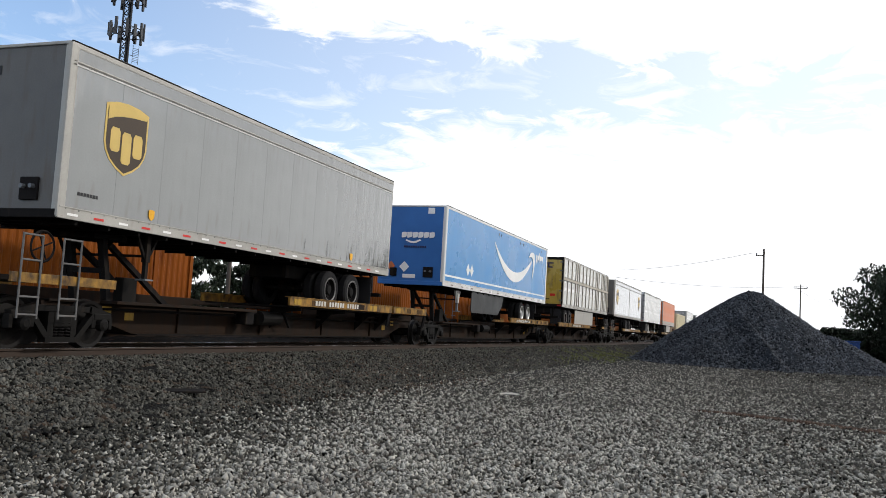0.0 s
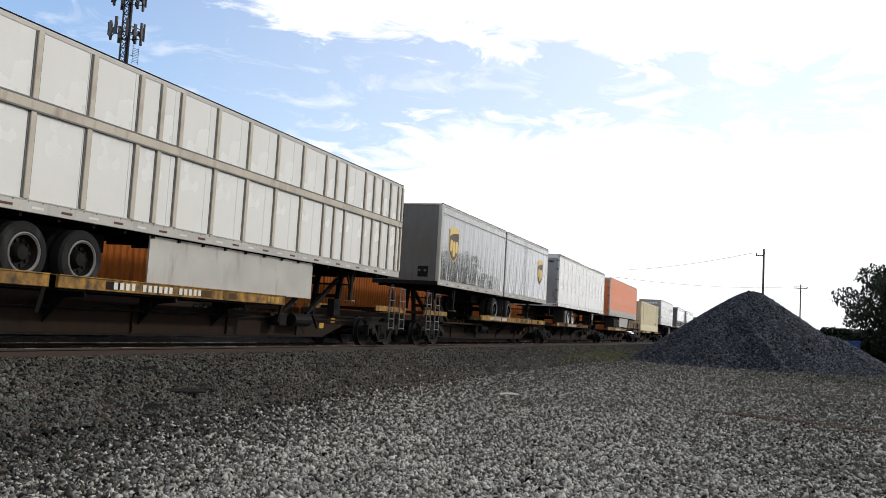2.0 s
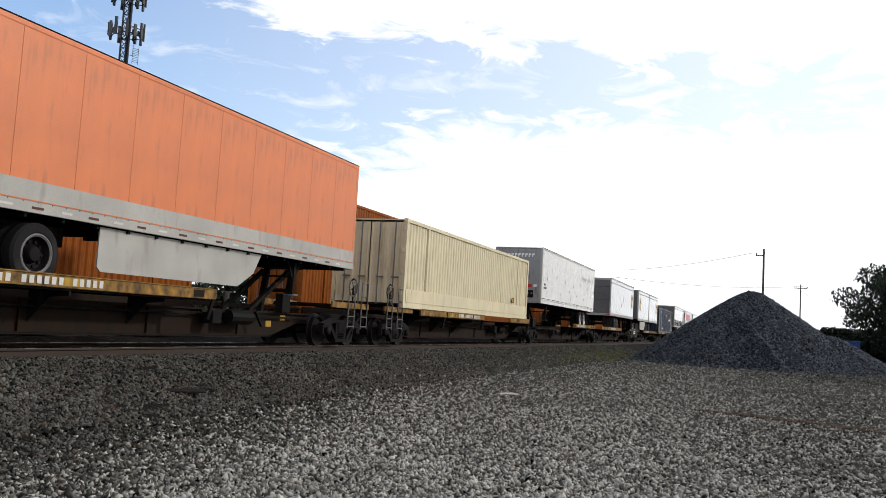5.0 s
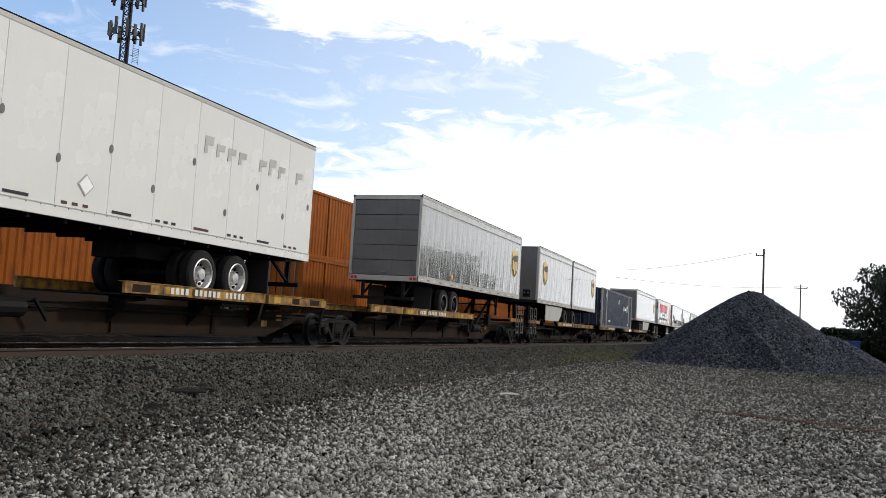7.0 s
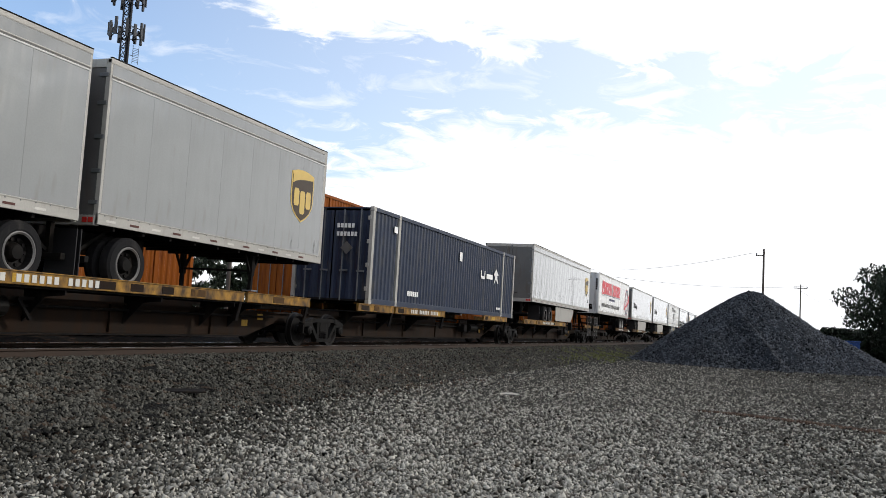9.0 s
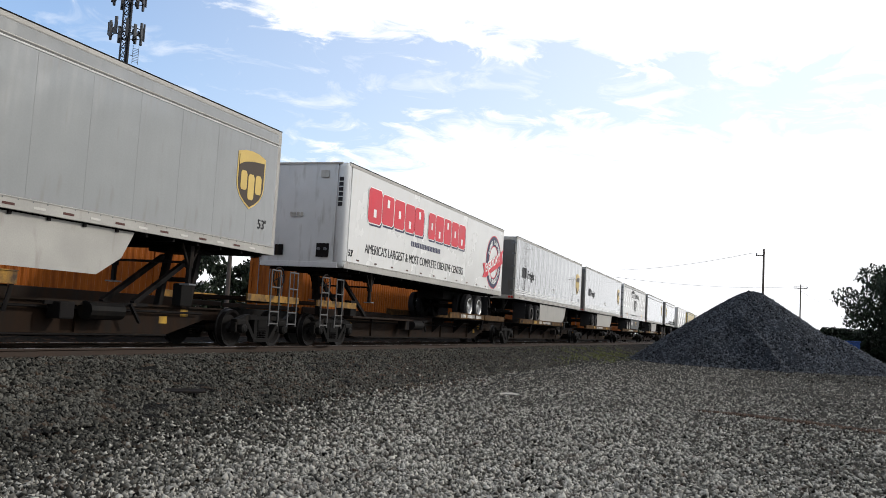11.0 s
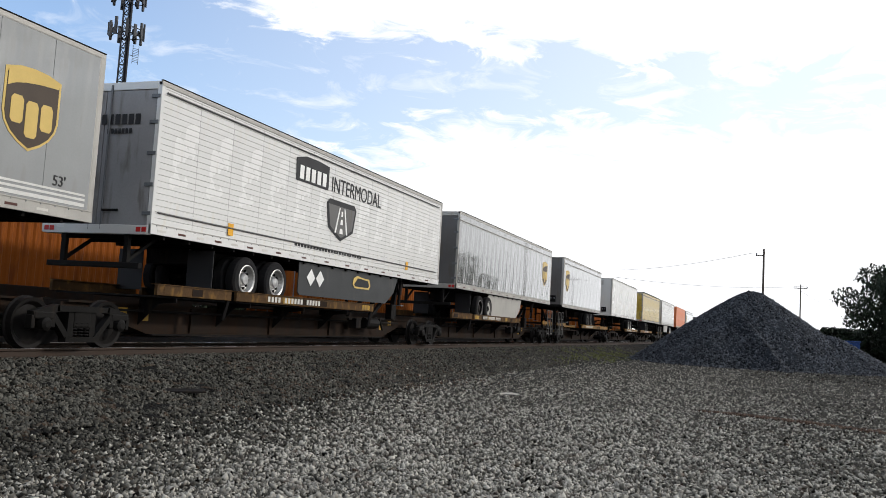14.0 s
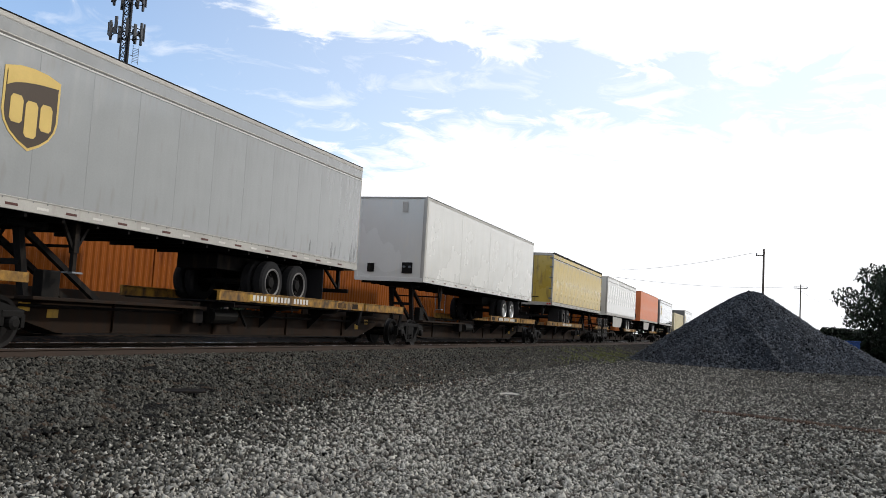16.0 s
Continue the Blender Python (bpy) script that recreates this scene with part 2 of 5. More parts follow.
M["stick"] = mat("bleached_wood", (0.78, 0.75, 0.68), 0.8, 0.0, 0.15)
M["lens"] = mat("lamp_glass", (0.55, 0.57, 0.6), 0.15)


# ---- mesh helpers ----
def part(name, bm, material, parent, label="", smooth=False):
    me = bpy.data.meshes.new(name)
    bm.to_mesh(me)
    bm.free()
    me.materials.append(material)
    if smooth:
        me.polygons.foreach_set("use_smooth", [True] * len(me.polygons))
    ob = new(name, me)
    if parent:
        ob.parent = parent
    return tagged(ob, label)


def thing(name, label, category, group="", kind="", at=(0, 0, 0)):
    ob = new(name)
    ob.empty_display_size = 0.2
    ob.location = at
    return tagged(ob, label, category, group, kind)


def box(bm, x0, x1, y0, y1, z0, z1, bevel=0.0):
    v = [bm.verts.new((x, y, z)) for x in (x0, x1) for y in (y0, y1) for z in (z0, z1)]
    fs = [bm.faces.new([v[i] for i in q]) for q in ((0, 1, 3, 2), (4, 6, 7, 5), (0, 4, 5, 1), (2, 3, 7, 6), (0, 2, 6, 4), (1, 5, 7, 3))]
    if bevel:
        es = list({e for f in fs for e in f.edges})
        bmesh.ops.bevel(bm, geom=es, offset=bevel, segments=2, affect="EDGES", profile=0.6)
    return bm


def rod(bm, a, b, r, seg=8, r2=None):
    a, b = Vector(a), Vector(b)
    d = b - a
    q = d.to_track_quat("Z", "Y").to_matrix().to_4x4()
    bmesh.ops.create_cone(bm, cap_ends=True, segments=seg, radius1=r, radius2=r if r2 is None else r2, depth=d.length,
                          matrix=Matrix.Translation((a + b) / 2) @ q)
    return bm


def bar(bm, a, b, w, h):
    """A square bar from a to b."""
    a, b = Vector(a), Vector(b)
    d = b - a
    q = d.to_track_quat("Z", "Y").to_matrix().to_4x4()
    bmesh.ops.create_cube(bm, size=1.0, matrix=Matrix.Translation((a + b) / 2) @ q @ Matrix.Diagonal((w, h, d.length, 1)))
    return bm


def prism(bm, pts, depth, m=None):
    """A flat outline (x, z) with a thickness in y, towards +y."""
    m = m or Matrix()
    lo = [bm.verts.new(m @ Vector((x, 0, z))) for x, z in pts]
    hi = [bm.verts.new(m @ Vector((x, depth, z))) for x, z in pts]
    bm.faces.new(lo)
    bm.faces.new(hi[::-1])
    k = len(pts)
    for i in range(k):
        bm.faces.new((lo[i], hi[i], hi[(i + 1) % k], lo[(i + 1) % k]))
    bmesh.ops.recalc_face_normals(bm, faces=bm.faces[:])
    return bm


def lathe(bm, prof, seg, m, caps=(True, True)):
    """A ring surface turned round the y axis from (radius, y) pairs."""
    rings = []
    for r, y in prof:
        rings.append([bm.verts.new(m @ Vector((r * math.cos(2 * math.pi * i / seg), y, r * math.sin(2 * math.pi * i / seg)))) for i in range(seg)])
    for a, b in zip(rings, rings[1:]):
        for i in range(seg):
            bm.faces.new((a[i], b[i], b[(i + 1) % seg], a[(i + 1) % seg]))
    for ring, cap in zip((rings[0], rings[-1]), caps):
        if cap:
            bm.faces.new(ring)
    bmesh.ops.recalc_face_normals(bm, faces=bm.faces[:])
    return bm


SIDE = Matrix()
END = Matrix(((0, 1, 0, 0), (-1, 0, 0, 0), (0, 0, 1, 0), (0, 0, 0, 1)))


def words(name, text, size, material, parent, x, y, z, end=False, bold=0.0, squeeze=1.0):
    cu = bpy.data.curves.new(name, "FONT")
    cu.body, cu.size, cu.extrude, cu.offset = text, size, 0.003, bold
    tmp = new("tmp_text", cu)
    me = bpy.data.meshes.new_from_object(tmp)
    bpy.data.objects.remove(tmp)
    turn = pose(0, 0, 0, 90, 0, -90 if end else 0) @ Matrix.Diagonal((squeeze, 1, 1, 1))
    me.transform(Matrix.Translation((x, y, z)) @ turn)
    me.materials.clear()
    me.materials.append(material)
    ob = new(name, me)
    ob.parent = parent
    return ob


def decal(name, pts, material, parent, x, y, z, s=1.0, end=False, th=0.006, label=""):
    """A flat plate of the outline pts, its face towards the near side or towards the near end."""
    bm = bmesh.new()
    m = Matrix.Translation((x, y, z)) @ (END if end else SIDE)
    prism(bm, [(a * s, b * s) for a, b in pts], th, m @ Matrix.Translation((0, -th, 0)))
    return part(name, bm, material, parent, label)


def rect(w, h):
    return [(0, 0), (w, 0), (w, h), (0, h)]


def shield_pts(w, h):
    half = [(0.5, 0.93), (0.5, 0.42), (0.46, 0.30), (0.36, 0.18), (0.2, 0.08), (0.0, 0.0)]
    top = [(0.0, 1.0), (0.25, 0.985)]
    right = top + half
    left = [(-a, b) for a, b in reversed(right[1:-1])]
    return [(a * w, b * h) for a, b in right + left]


def shield_badge(parent, x, z, h, y=0.0, end=False):
    w = h * 0.86
    a = decal("badge", shield_pts(w, h), M["gold"], parent, x, y - 0.002, z, end=end, label="gold-edged brown shield badge")
    decal("badge_field", [(p * 0.92, 0.035 * h + q * 0.90) for p, q in shield_pts(w, h)], M["brown"], a, x, y - 0.007, z, end=end)
    arc = [(-0.46, 0.71), (-0.32, 0.765), (-0.15, 0.80), (0.1, 0.83), (0.46, 0.85), (0.46, 0.90), (0.2, 0.955), (0.0, 0.96), (-0.2, 0.955), (-0.46, 0.90)]
    decal("badge_crest", [(p * w * 0.98, q * h) for p, q in arc], M["gold"], a, x, y - 0.012, z, end=end)
    for i, (hh, lo) in enumerate(((0.33, 0.30), (0.44, 0.16), (0.33, 0.28))):
        o = [(0.04, 0), (0.18, 0), (0.22, 0.04), (0.22, hh - 0.05), (0.18, hh), (0.04, hh), (0, hh - 0.05), (0, 0.04)]
        decal("badge_bar", [((-0.37 + 0.265 * i + p) * w, (lo + q) * h) for p, q in o], M["gold"], a, x, y - 0.012, z, end=end)
    return a


# ---- setting ----
D, W, CY = 10.68, 2.59, 11.975          # near side of the loads, their width, middle of the track
RAIL, DECK, FLOOR = 0.70, 1.92, 2.85    # rail head, deck edge, underside of the trailers
SPEED = 20.7
movers = []


def fast_mesh(name, verts, faces, material, smooth=False):
    me = bpy.data.meshes.new(name)
    k = faces.shape[1]
    me.vertices.add(len(verts))
    me.vertices.foreach_set("co", verts.astype(np.float32).ravel())
    me.loops.add(faces.size)
    me.loops.foreach_set("vertex_index", faces.astype(np.int32).ravel())
    me.polygons.add(len(faces))
    me.polygons.foreach_set("loop_start", np.arange(0, faces.size, k, dtype=np.int32))
    me.polygons.foreach_set("loop_total", np.full(len(faces), k, dtype=np.int32))
    me.update(calc_edges=True)
    me.validate()
    me.materials.append(material)
    return new(name, me)


OCT_V = np.array([(1, 0, 0), (-1, 0, 0), (0, 1, 0), (0, -1, 0), (0, 0, 1), (0, 0, -1)], dtype=float)
OCT_F = np.array([(0, 2, 4), (2, 1, 4), (1, 3, 4), (3, 0, 4), (2, 0, 5), (1, 2, 5), (3, 1, 5), (0, 3, 5)])


def stones(name, centres, sizes, material, seed):
    rng = np.random.default_rng(seed)
    n = len(centres)
    v = OCT_V[None] * rng.uniform(0.7, 1.3, (n, 6, 1)) + rng.normal(0, 0.22, (n, 6, 3))
    v = v * rng.uniform(0.6, 1.3, (n, 1, 3)) * sizes[:, None, None] * 0.5
    ang = rng.uniform(0, 2 * np.pi, n)
    tip = rng.uniform(-0.9, 0.9, n)
    c, s, ct, st = np.cos(ang), np.sin(ang), np.cos(tip), np.sin(tip)
    x, y, z = v[..., 0], v[..., 1], v[..., 2]
    y, z = y * ct[:, None] - z * st[:, None], y * st[:, None] + z * ct[:, None]
    x, y = x * c[:, None] - y * s[:, None], x * s[:, None] + y * c[:, None]
    v = np.stack((x, y, z), -1) + centres[:, None, :]
    f = OCT_F[None] + (np.arange(n) * 6)[:, None, None]
    return fast_mesh(name, v.reshape(-1, 3), f.reshape(-1, 3), material)


def bank(y):
    """Height of the ballast bank across the track."""
    return np.interp(y, [7.3, 7.9, 9.5, 10.2, 13.8, 16.0, 17.0, 21.4, 23.2], [0.0, 0.06, 0.44, 0.53, 0.53, 0.42, 0.53, 0.53, 0.0])


bm = bmesh.new()
ring = [(-400, -2500), (2500, -2500), (2500, 2500), (-400, 2500)]
bm.faces.new([bm.verts.new((x, y, 0)) for x, y in ring])
tagged(part("ground", bm, M["ground"], None), "grey packed gravel yard with brown stains", "ground", kind="structure")

ys = np.concatenate([np.linspace(7.3, 10.2, 14), np.linspace(10.5, 23.2, 26)])
xs = np.concatenate([np.linspace(-60, 4, 20), np.linspace(5, 60, 160), np.linspace(65, 900, 60)])
rng = np.random.default_rng(5)
zz = bank(ys)[None, :] + rng.normal(0, 0.018, (len(xs), len(ys))) + 0.004
zz[:, 0] = -0.05
zz[:, -1] = -0.05
gx, gy = np.meshgrid(xs, ys, indexing="ij")
vv = np.stack((gx, gy, zz), -1).reshape(-1, 3)
ni, nj = len(xs), len(ys)
ii, jj = np.meshgrid(np.arange(ni - 1), np.arange(nj - 1), indexing="ij")
a0 = (ii * nj + jj).ravel()
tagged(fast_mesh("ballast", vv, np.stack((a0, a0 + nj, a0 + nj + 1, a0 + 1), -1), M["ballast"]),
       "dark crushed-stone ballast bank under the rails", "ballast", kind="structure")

RAIL_PROF = [(-0.07, -0.18), (0.07, -0.18), (0.07, -0.165), (0.012, -0.14), (0.01, -0.05), (0.036, -0.035), (0.036, -0.004), (-0.036, -0.004), (-0.036, -0.035), (-0.01, -0.05), (-0.012, -0.14), (-0.07, -0.165)]
for cy, nm in ((CY, "near"), (19.2, "far")):
    tr = tagged(thing("railway_track", "steel rails on wooden sleepers, rusty sides and bright worn heads", "track", at=(0, cy, RAIL)), kind="structure")
    for s in (-0.7535, 0.7535):
        bm = bmesh.new()
        q = [(s + a, b) for a, b in RAIL_PROF]
        lo = [bm.verts.new((-60, y, z)) for y, z in q]
        hi = [bm.verts.new((900, y, z)) for y, z in q]
        for i in range(len(q)):
            bm.faces.new((lo[i], hi[i], hi[(i + 1) % len(q)], lo[(i + 1) % len(q)]))
        r = part("rail", bm, M["rail_rust"], tr)
        bm = bmesh.new()
        box(bm, -60, 900, s - 0.03, s + 0.03, -0.0039, 0.0)
        part("rail_head", bm, M["rail_head"], r, "worn bright running surface")
    bm = bmesh.new()
    box(bm, -0.11, 0.11, -1.3, 1.3, -0.33, -0.182)
    box(bm, -0.09, 0.09, -0.88, -0.63, -0.182, -0.160)
    box(bm, -0.09, 0.09, 0.63, 0.88, -0.182, -0.160)
    tie = part("sleeper", bm, M["tie_wood"], tr)
    tie.location = (6, 0, 0)
    for i in range(1, 150 if nm == "near" else 60):
        o = tie.copy()
        scene.collection.objects.link(o)
        o.location = (6 + 0.52 * i, random.uniform(-0.04, 0.04), 0)


# ---- loose stones ----
rng = np.random.default_rng(11)
n = 130000
rr = 5.2 * (62 / 5.2) ** rng.random(n)
aa = np.radians(rng.uniform(-9.0, 50.0, n))
px, py = rr * np.cos(aa), rr * np.sin(aa)
ok = py < 8.9
px, py = px[ok], py[ok]
dark = rng.random(len(px)) < np.clip((py - 3.4 - 0.2 * (px - 5)) / 3.2, 0.08, 0.97) + 0.3 * np.clip((1.4 - py) / 3.0, 0, 1)
sz = rng.uniform(0.020, 0.058, len(px)) * (1 + 0.35 * (rng.random(len(px)) < 0.1))
spot = np.stack((px, py, np.maximum(bank(py), 0) + sz * 0.12), -1)
tagged(stones("gravel", spot[~dark], sz[~dark], M["stone"], 3), "loose pale grey gravel over the yard", "gravel", kind="stuff")
tagged(stones("gravel", spot[dark], sz[dark] * 1.1, M["ballast_stone"], 6), "dark stones strayed from the bank over the yard", "gravel", kind="stuff")
n = 70000
px = 6.0 * (70 / 6.0) ** rng.random(n)
py = rng.uniform(7.5, 11.15, n)
sz = rng.uniform(0.03, 0.078, n)
tagged(stones("ballast_stones", np.stack((px, py, bank(py) + sz * 0.2), -1), sz, M["ballast_stone"], 4), "dark angular ballast stones beside the rails", "gravel", kind="stuff")


n = 3000
u = rng.random(n)
bx = np.concatenate([np.interp(u[:1600], [0, 0.5, 1], [18.9, 18.3, 17.2]), rng.normal(18.5, 3.6, n - 1600)])
by = np.concatenate([np.interp(u[:1600], [0, 0.5, 1], [0.7, -0.8, -2.6]) + rng.normal(0, 0.2, 1600), rng.normal(8.2, 0.8, n - 1600)])
sz = rng.uniform(0.025, 0.06, n)
tagged(stones("gravel", np.stack((bx, by, np.maximum(bank(by), 0) + sz * 0.3), -1), sz, M["brown_stone"], 14), "rust-brown stained stones in the gravel", "gravel", kind="stuff")


n = 2500
bx, by = rng.uniform(38, 56, n), rng.normal(-6.0, 3.2, n)
sz = rng.uniform(0.05, 0.13, n)
tagged(stones("gravel", np.stack((bx, by, sz * 0.15), -1), sz, M["ballast_stone"], 15), "dark stones spilled round the heap", "gravel", kind="stuff")


# ---- stone pile ----
def pile_height(x, y):
    a = 4.92 - 0.70 * np.sqrt((x - 56) ** 2 + (y - 0.28) ** 2 + 0.5)
    b = 2.25 - 0.62 * np.sqrt((x - 52.3) ** 2 + (y - 2.1) ** 2 + 0.12)
    c = 2.3 - 0.60 * np.sqrt((x - 55.0) ** 2 + (y + 4.0) ** 2 + 0.3)
    # a slumped ridge runs forward from the flank
    u = np.clip(((54 - x) * 5 + (1.2 - y) * 2.4) / 30.8, 0, 1.1)
    d = 3.55 - 3.05 * u - 0.78 * np.hypot(x - 54 + 5 * u, y - 1.2 + 2.4 * u)
    return np.maximum(np.maximum(np.maximum(a, b), c), d)


gx, gy = np.meshgrid(np.linspace(47.5, 65, 130), np.linspace(-9, 9, 130), indexing="ij")
rng = np.random.default_rng(8)
lump = np.array([noise.fractal(Vector((x * 0.9, y * 0.9, 0)), 1.0, 2.0, 4) for x, y in zip(gx.ravel(), gy.ravel())]).reshape(gx.shape)
hz = pile_height(gx, gy) + 0.12 * lump + rng.normal(0, 0.03, gx.shape)
hz = np.where(hz < -0.2, -0.2, hz)
ii, jj = np.meshgrid(np.arange(129), np.arange(129), indexing="ij")
a0 = (ii * 130 + jj).ravel()
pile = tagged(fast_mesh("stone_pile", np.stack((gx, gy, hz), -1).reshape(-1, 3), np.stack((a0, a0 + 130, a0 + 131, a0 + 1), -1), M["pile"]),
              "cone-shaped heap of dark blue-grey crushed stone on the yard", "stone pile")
n = 45000
px, py = rng.uniform(48, 60, n), rng.uniform(-8.5, 8.5, n)
pz = pile_height(px, py)
ok = pz > -0.28 * rng.random(n) ** 2
px, py, pz = px[ok], py[ok], np.maximum(pz[ok], 0)
sz = rng.uniform(0.05, 0.17, len(px))
lumps = tagged(stones("loose_stone", np.stack((px, py, pz + 0.02), -1), sz, M["pile_stone"], 9), kind="stuff")
lumps.parent = pile

# ---- vegetation ----
def leaf_cloud(bm, clumps, per, leaf, rng):
    """Small bent leaves round clump centres (x, y, z, radius)."""
    for cx, cy, cz, cr in clumps:
        for _ in range(per):
            d = Vector(rng.normal(0, 1, 3)).normalized() * cr * rng.uniform(0.35, 1.0) ** 0.6
            c = Vector((cx, cy, cz)) + Vector((d.x, d.y, d.z * 0.75))
            q = Euler(rng.uniform(0, 6.28, 3)).to_matrix()
            s = leaf * rng.uniform(0.6, 1.4)
            pts = [q @ Vector(p) * s + c for p in ((-0.5, 0, 0), (0, -0.28, 0.08), (0.5, 0, 0), (0, 0.28, 0.08))]
            bm.faces.new([bm.verts.new(p) for p in pts])


def tree(label, at, h, width, seed, clumps=46, per=70, leaf=0.34, trunk=0.25, low=0.25):
    rng = np.random.default_rng(seed)
    t = thing("tree", label, "tree", "trees round the yard", at=at)
    bm = bmesh.new()
    rod(bm, (0, 0, -0.1), (0.1, 0.05, h * 0.5), trunk, 9, trunk * 0.55)
    cl = []
    for i in range(clumps):
        a, u = rng.uniform(0, 6.28), rng.uniform(0, 1)
        zc = h * (low + (0.94 - low) * u)
        rad = width * 0.5 * math.sqrt(max(0.05, 1 - (2 * u - 0.9) ** 2 * 0.8)) * rng.uniform(0.35, 1.0)
        cl.append((math.cos(a) * rad, math.sin(a) * rad, zc, width * rng.uniform(0.07, 0.13)))
    for c in cl[::3]:
        rod(bm, (0.05, 0.02, h * rng.uniform(0.25, 0.5)), (c[0], c[1], c[2]), trunk * 0.3, 5, trunk * 0.08)
    part("trunk", bm, M["bark"], t)
    bm = bmesh.new()
    leaf_cloud(bm, cl, per, leaf, rng)
    part("crown", bm, M["leaf"], t)
    return t


tree("broad dark green tree with ragged gaps in its crown", (99, -16.0, 0), 10.2, 15.0, 21, 140, 230, 0.33, 0.35, 0.30)
for i, (x, y, h, w) in enumerate(((104, -8.5, 3.3, 6), (108, -13, 3.6, 7), (100, -20, 4.2, 8), (112, -24, 5.0, 8), (120, -6, 3.4, 7), (128, -2, 3.6, 7), (118, -16, 4.6, 8), (124, -10.5, 3.6, 8), (126, -14, 3.4, 8), (110, -9, 2.6, 6), (106, -12, 2.4, 6))):
    tree("low dense dark green bush at the edge of the yard", (x, y, 0), h, w, 40 + i, 40, 130, 0.36, 0.1, 0.1)
for i, (x, y, h, w) in enumerate(((62, 44, 6.2, 9), (66, 41, 5.6, 8), (70, 38.5, 5.2, 8), (56, 46, 6.5, 8), (78, 42, 5.5, 9))):
    tree("dark green tree behind the parked train", (x, y, 0), h, w, 60 + i, 50, 110, 0.42, 0.15, 0.1)
# Trees added to block the bright horizon showing beneath the far cars.
for i in range(12):
    tree("added low dark green trees blocking the horizon down the line", (190 + 9 * (i % 4), 6 + 5.5 * i, 0), 4.6 + (i % 3) * 0.6, 10, 90 + i, 30, 70, 0.8, 0.15, 0.06)
rng = np.random.default_rng(77)
bm = bmesh.new()
for i in range(4200):
    x, y = rng.normal(52, 6.0), rng.normal(8.4, 0.7)
    h, a = rng.uniform(0.04, 0.16), rng.uniform(0, 6.28)
    if noise.noise(Vector((x * 0.7, y * 1.4, 0))) < 0.05:
        continue
    z = float(bank(y))
    dx, dy = 0.03 * math.cos(a), 0.03 * math.sin(a)
    tip = (x + rng.normal(0, 0.06), y + rng.normal(0, 0.06), z + h)
    bm.faces.new([bm.verts.new(p) for p in ((x - dx, y - dy, z), (x + dx, y + dy, z), tip)])
tagged(part("grass", bm, M["grass"], None), "sparse dry grass tufts at the foot of the bank", "grass", kind="stuff")

# ---- mast, lamps, poles, wires ----
mast = thing("cell_tower", "tall grey lattice mast with rings of panel antennas", "tower", at=(98.3, 85.4, 0))
corners = [(0.75 * math.cos(a), 0.75 * math.sin(a)) for a in (0.4, 2.494, 4.589)]
for cx, cy in corners:
    part("mast_leg", rod(bmesh.new(), (cx, cy, 0), (cx * 0.8, cy * 0.8, 49), 0.13, 6), M["tower_grey"], mast)
bm = bmesh.new()
for k in range(40):
    z0, z1 = k * 1.22, (k + 1) * 1.22
    s0, s1 = 1 - 0.2 * z0 / 49, 1 - 0.2 * z1 / 49
    for i in range(3):
        a, b = corners[i], corners[(i + 1) % 3]
        rod(bm, (a[0] * s0, a[1] * s0, z0), (b[0] * s1, b[1] * s1, z1), 0.065, 4)
        rod(bm, (a[0] * s1, a[1] * s1, z1), (b[0] * s1, b[1] * s1, z1), 0.065, 4)
part("bracing", bm, M["tower_grey"], mast)
part("cable_run", box(bmesh.new(), -0.3, 0.3, -0.5, -0.25, 0, 46), M["black"], mast)
for zc, n_ant, rad in ((40.2, 12, 2.2), (45.3, 12, 2.1)):
    bm = bmesh.new()
    for k in range(3):
        a, b = 0.4 + 2.094 * k - 0.75, 0.4 + 2.094 * k + 0.75
        for dz in (-0.5, 0.5):
            rod(bm, (rad * math.cos(a), rad * math.sin(a), zc + dz), (rad * math.cos(b), rad * math.sin(b), zc + dz), 0.07, 5)
            rod(bm, (0, 0, zc + dz), (rad * 0.72 * math.cos((a + b) / 2), rad * 0.72 * math.sin((a + b) / 2), zc + dz), 0.07, 5)
    part("antenna_mount", bm, M["tower_grey"], mast)
    for k in range(n_ant):
        sec, j = divmod(k, 4)
        a = 0.4 + 2.094 * sec + (-0.72 + 0.48 * j)
        hh = (1.3, 0.9, 1.15, 1.25)[j]
        o = part("panel_antenna", box(bmesh.new(), -0.13, 0.13, -0.2, 0.2, -hh, hh, 0.04), M["antenna"], mast)
        o.matrix_basis = pose(rad * 1.08 * math.cos(a), rad * 1.08 * math.sin(a), zc + random.uniform(-0.2, 0.2), 0, 0, math.degrees(a))
        if j in (1, 2):
            o = part("radio_unit", box(bmesh.new(), -0.12, 0.12, -0.17, 0.17, -0.35, 0.35, 0.03), M["tower_grey"], mast)
            o.matrix_basis = pose(rad * 0.9 * math.cos(a), rad * 0.9 * math.sin(a), zc - 0.3, 0, 0, math.degrees(a))
bm = bmesh.new()
for i in range(9):
    rod(bm, (0.95, -0.6 , 36.2 + i * 0.24), (1.75, -0.95, 36.2 + i * 0.24), 0.03, 4)
rod(bm, (0.95, -0.6, 35.9), (0.95, -0.6, 38.6), 0.04, 4)
rod(bm, (1.75, -0.95, 35.9), (1.75, -0.95, 38.6), 0.04, 4)
rod(bm, (0.3, -0.3, 37), (1.0, -0.6, 37), 0.04, 4)
part("dipole_array", bm, M["antenna"], mast)

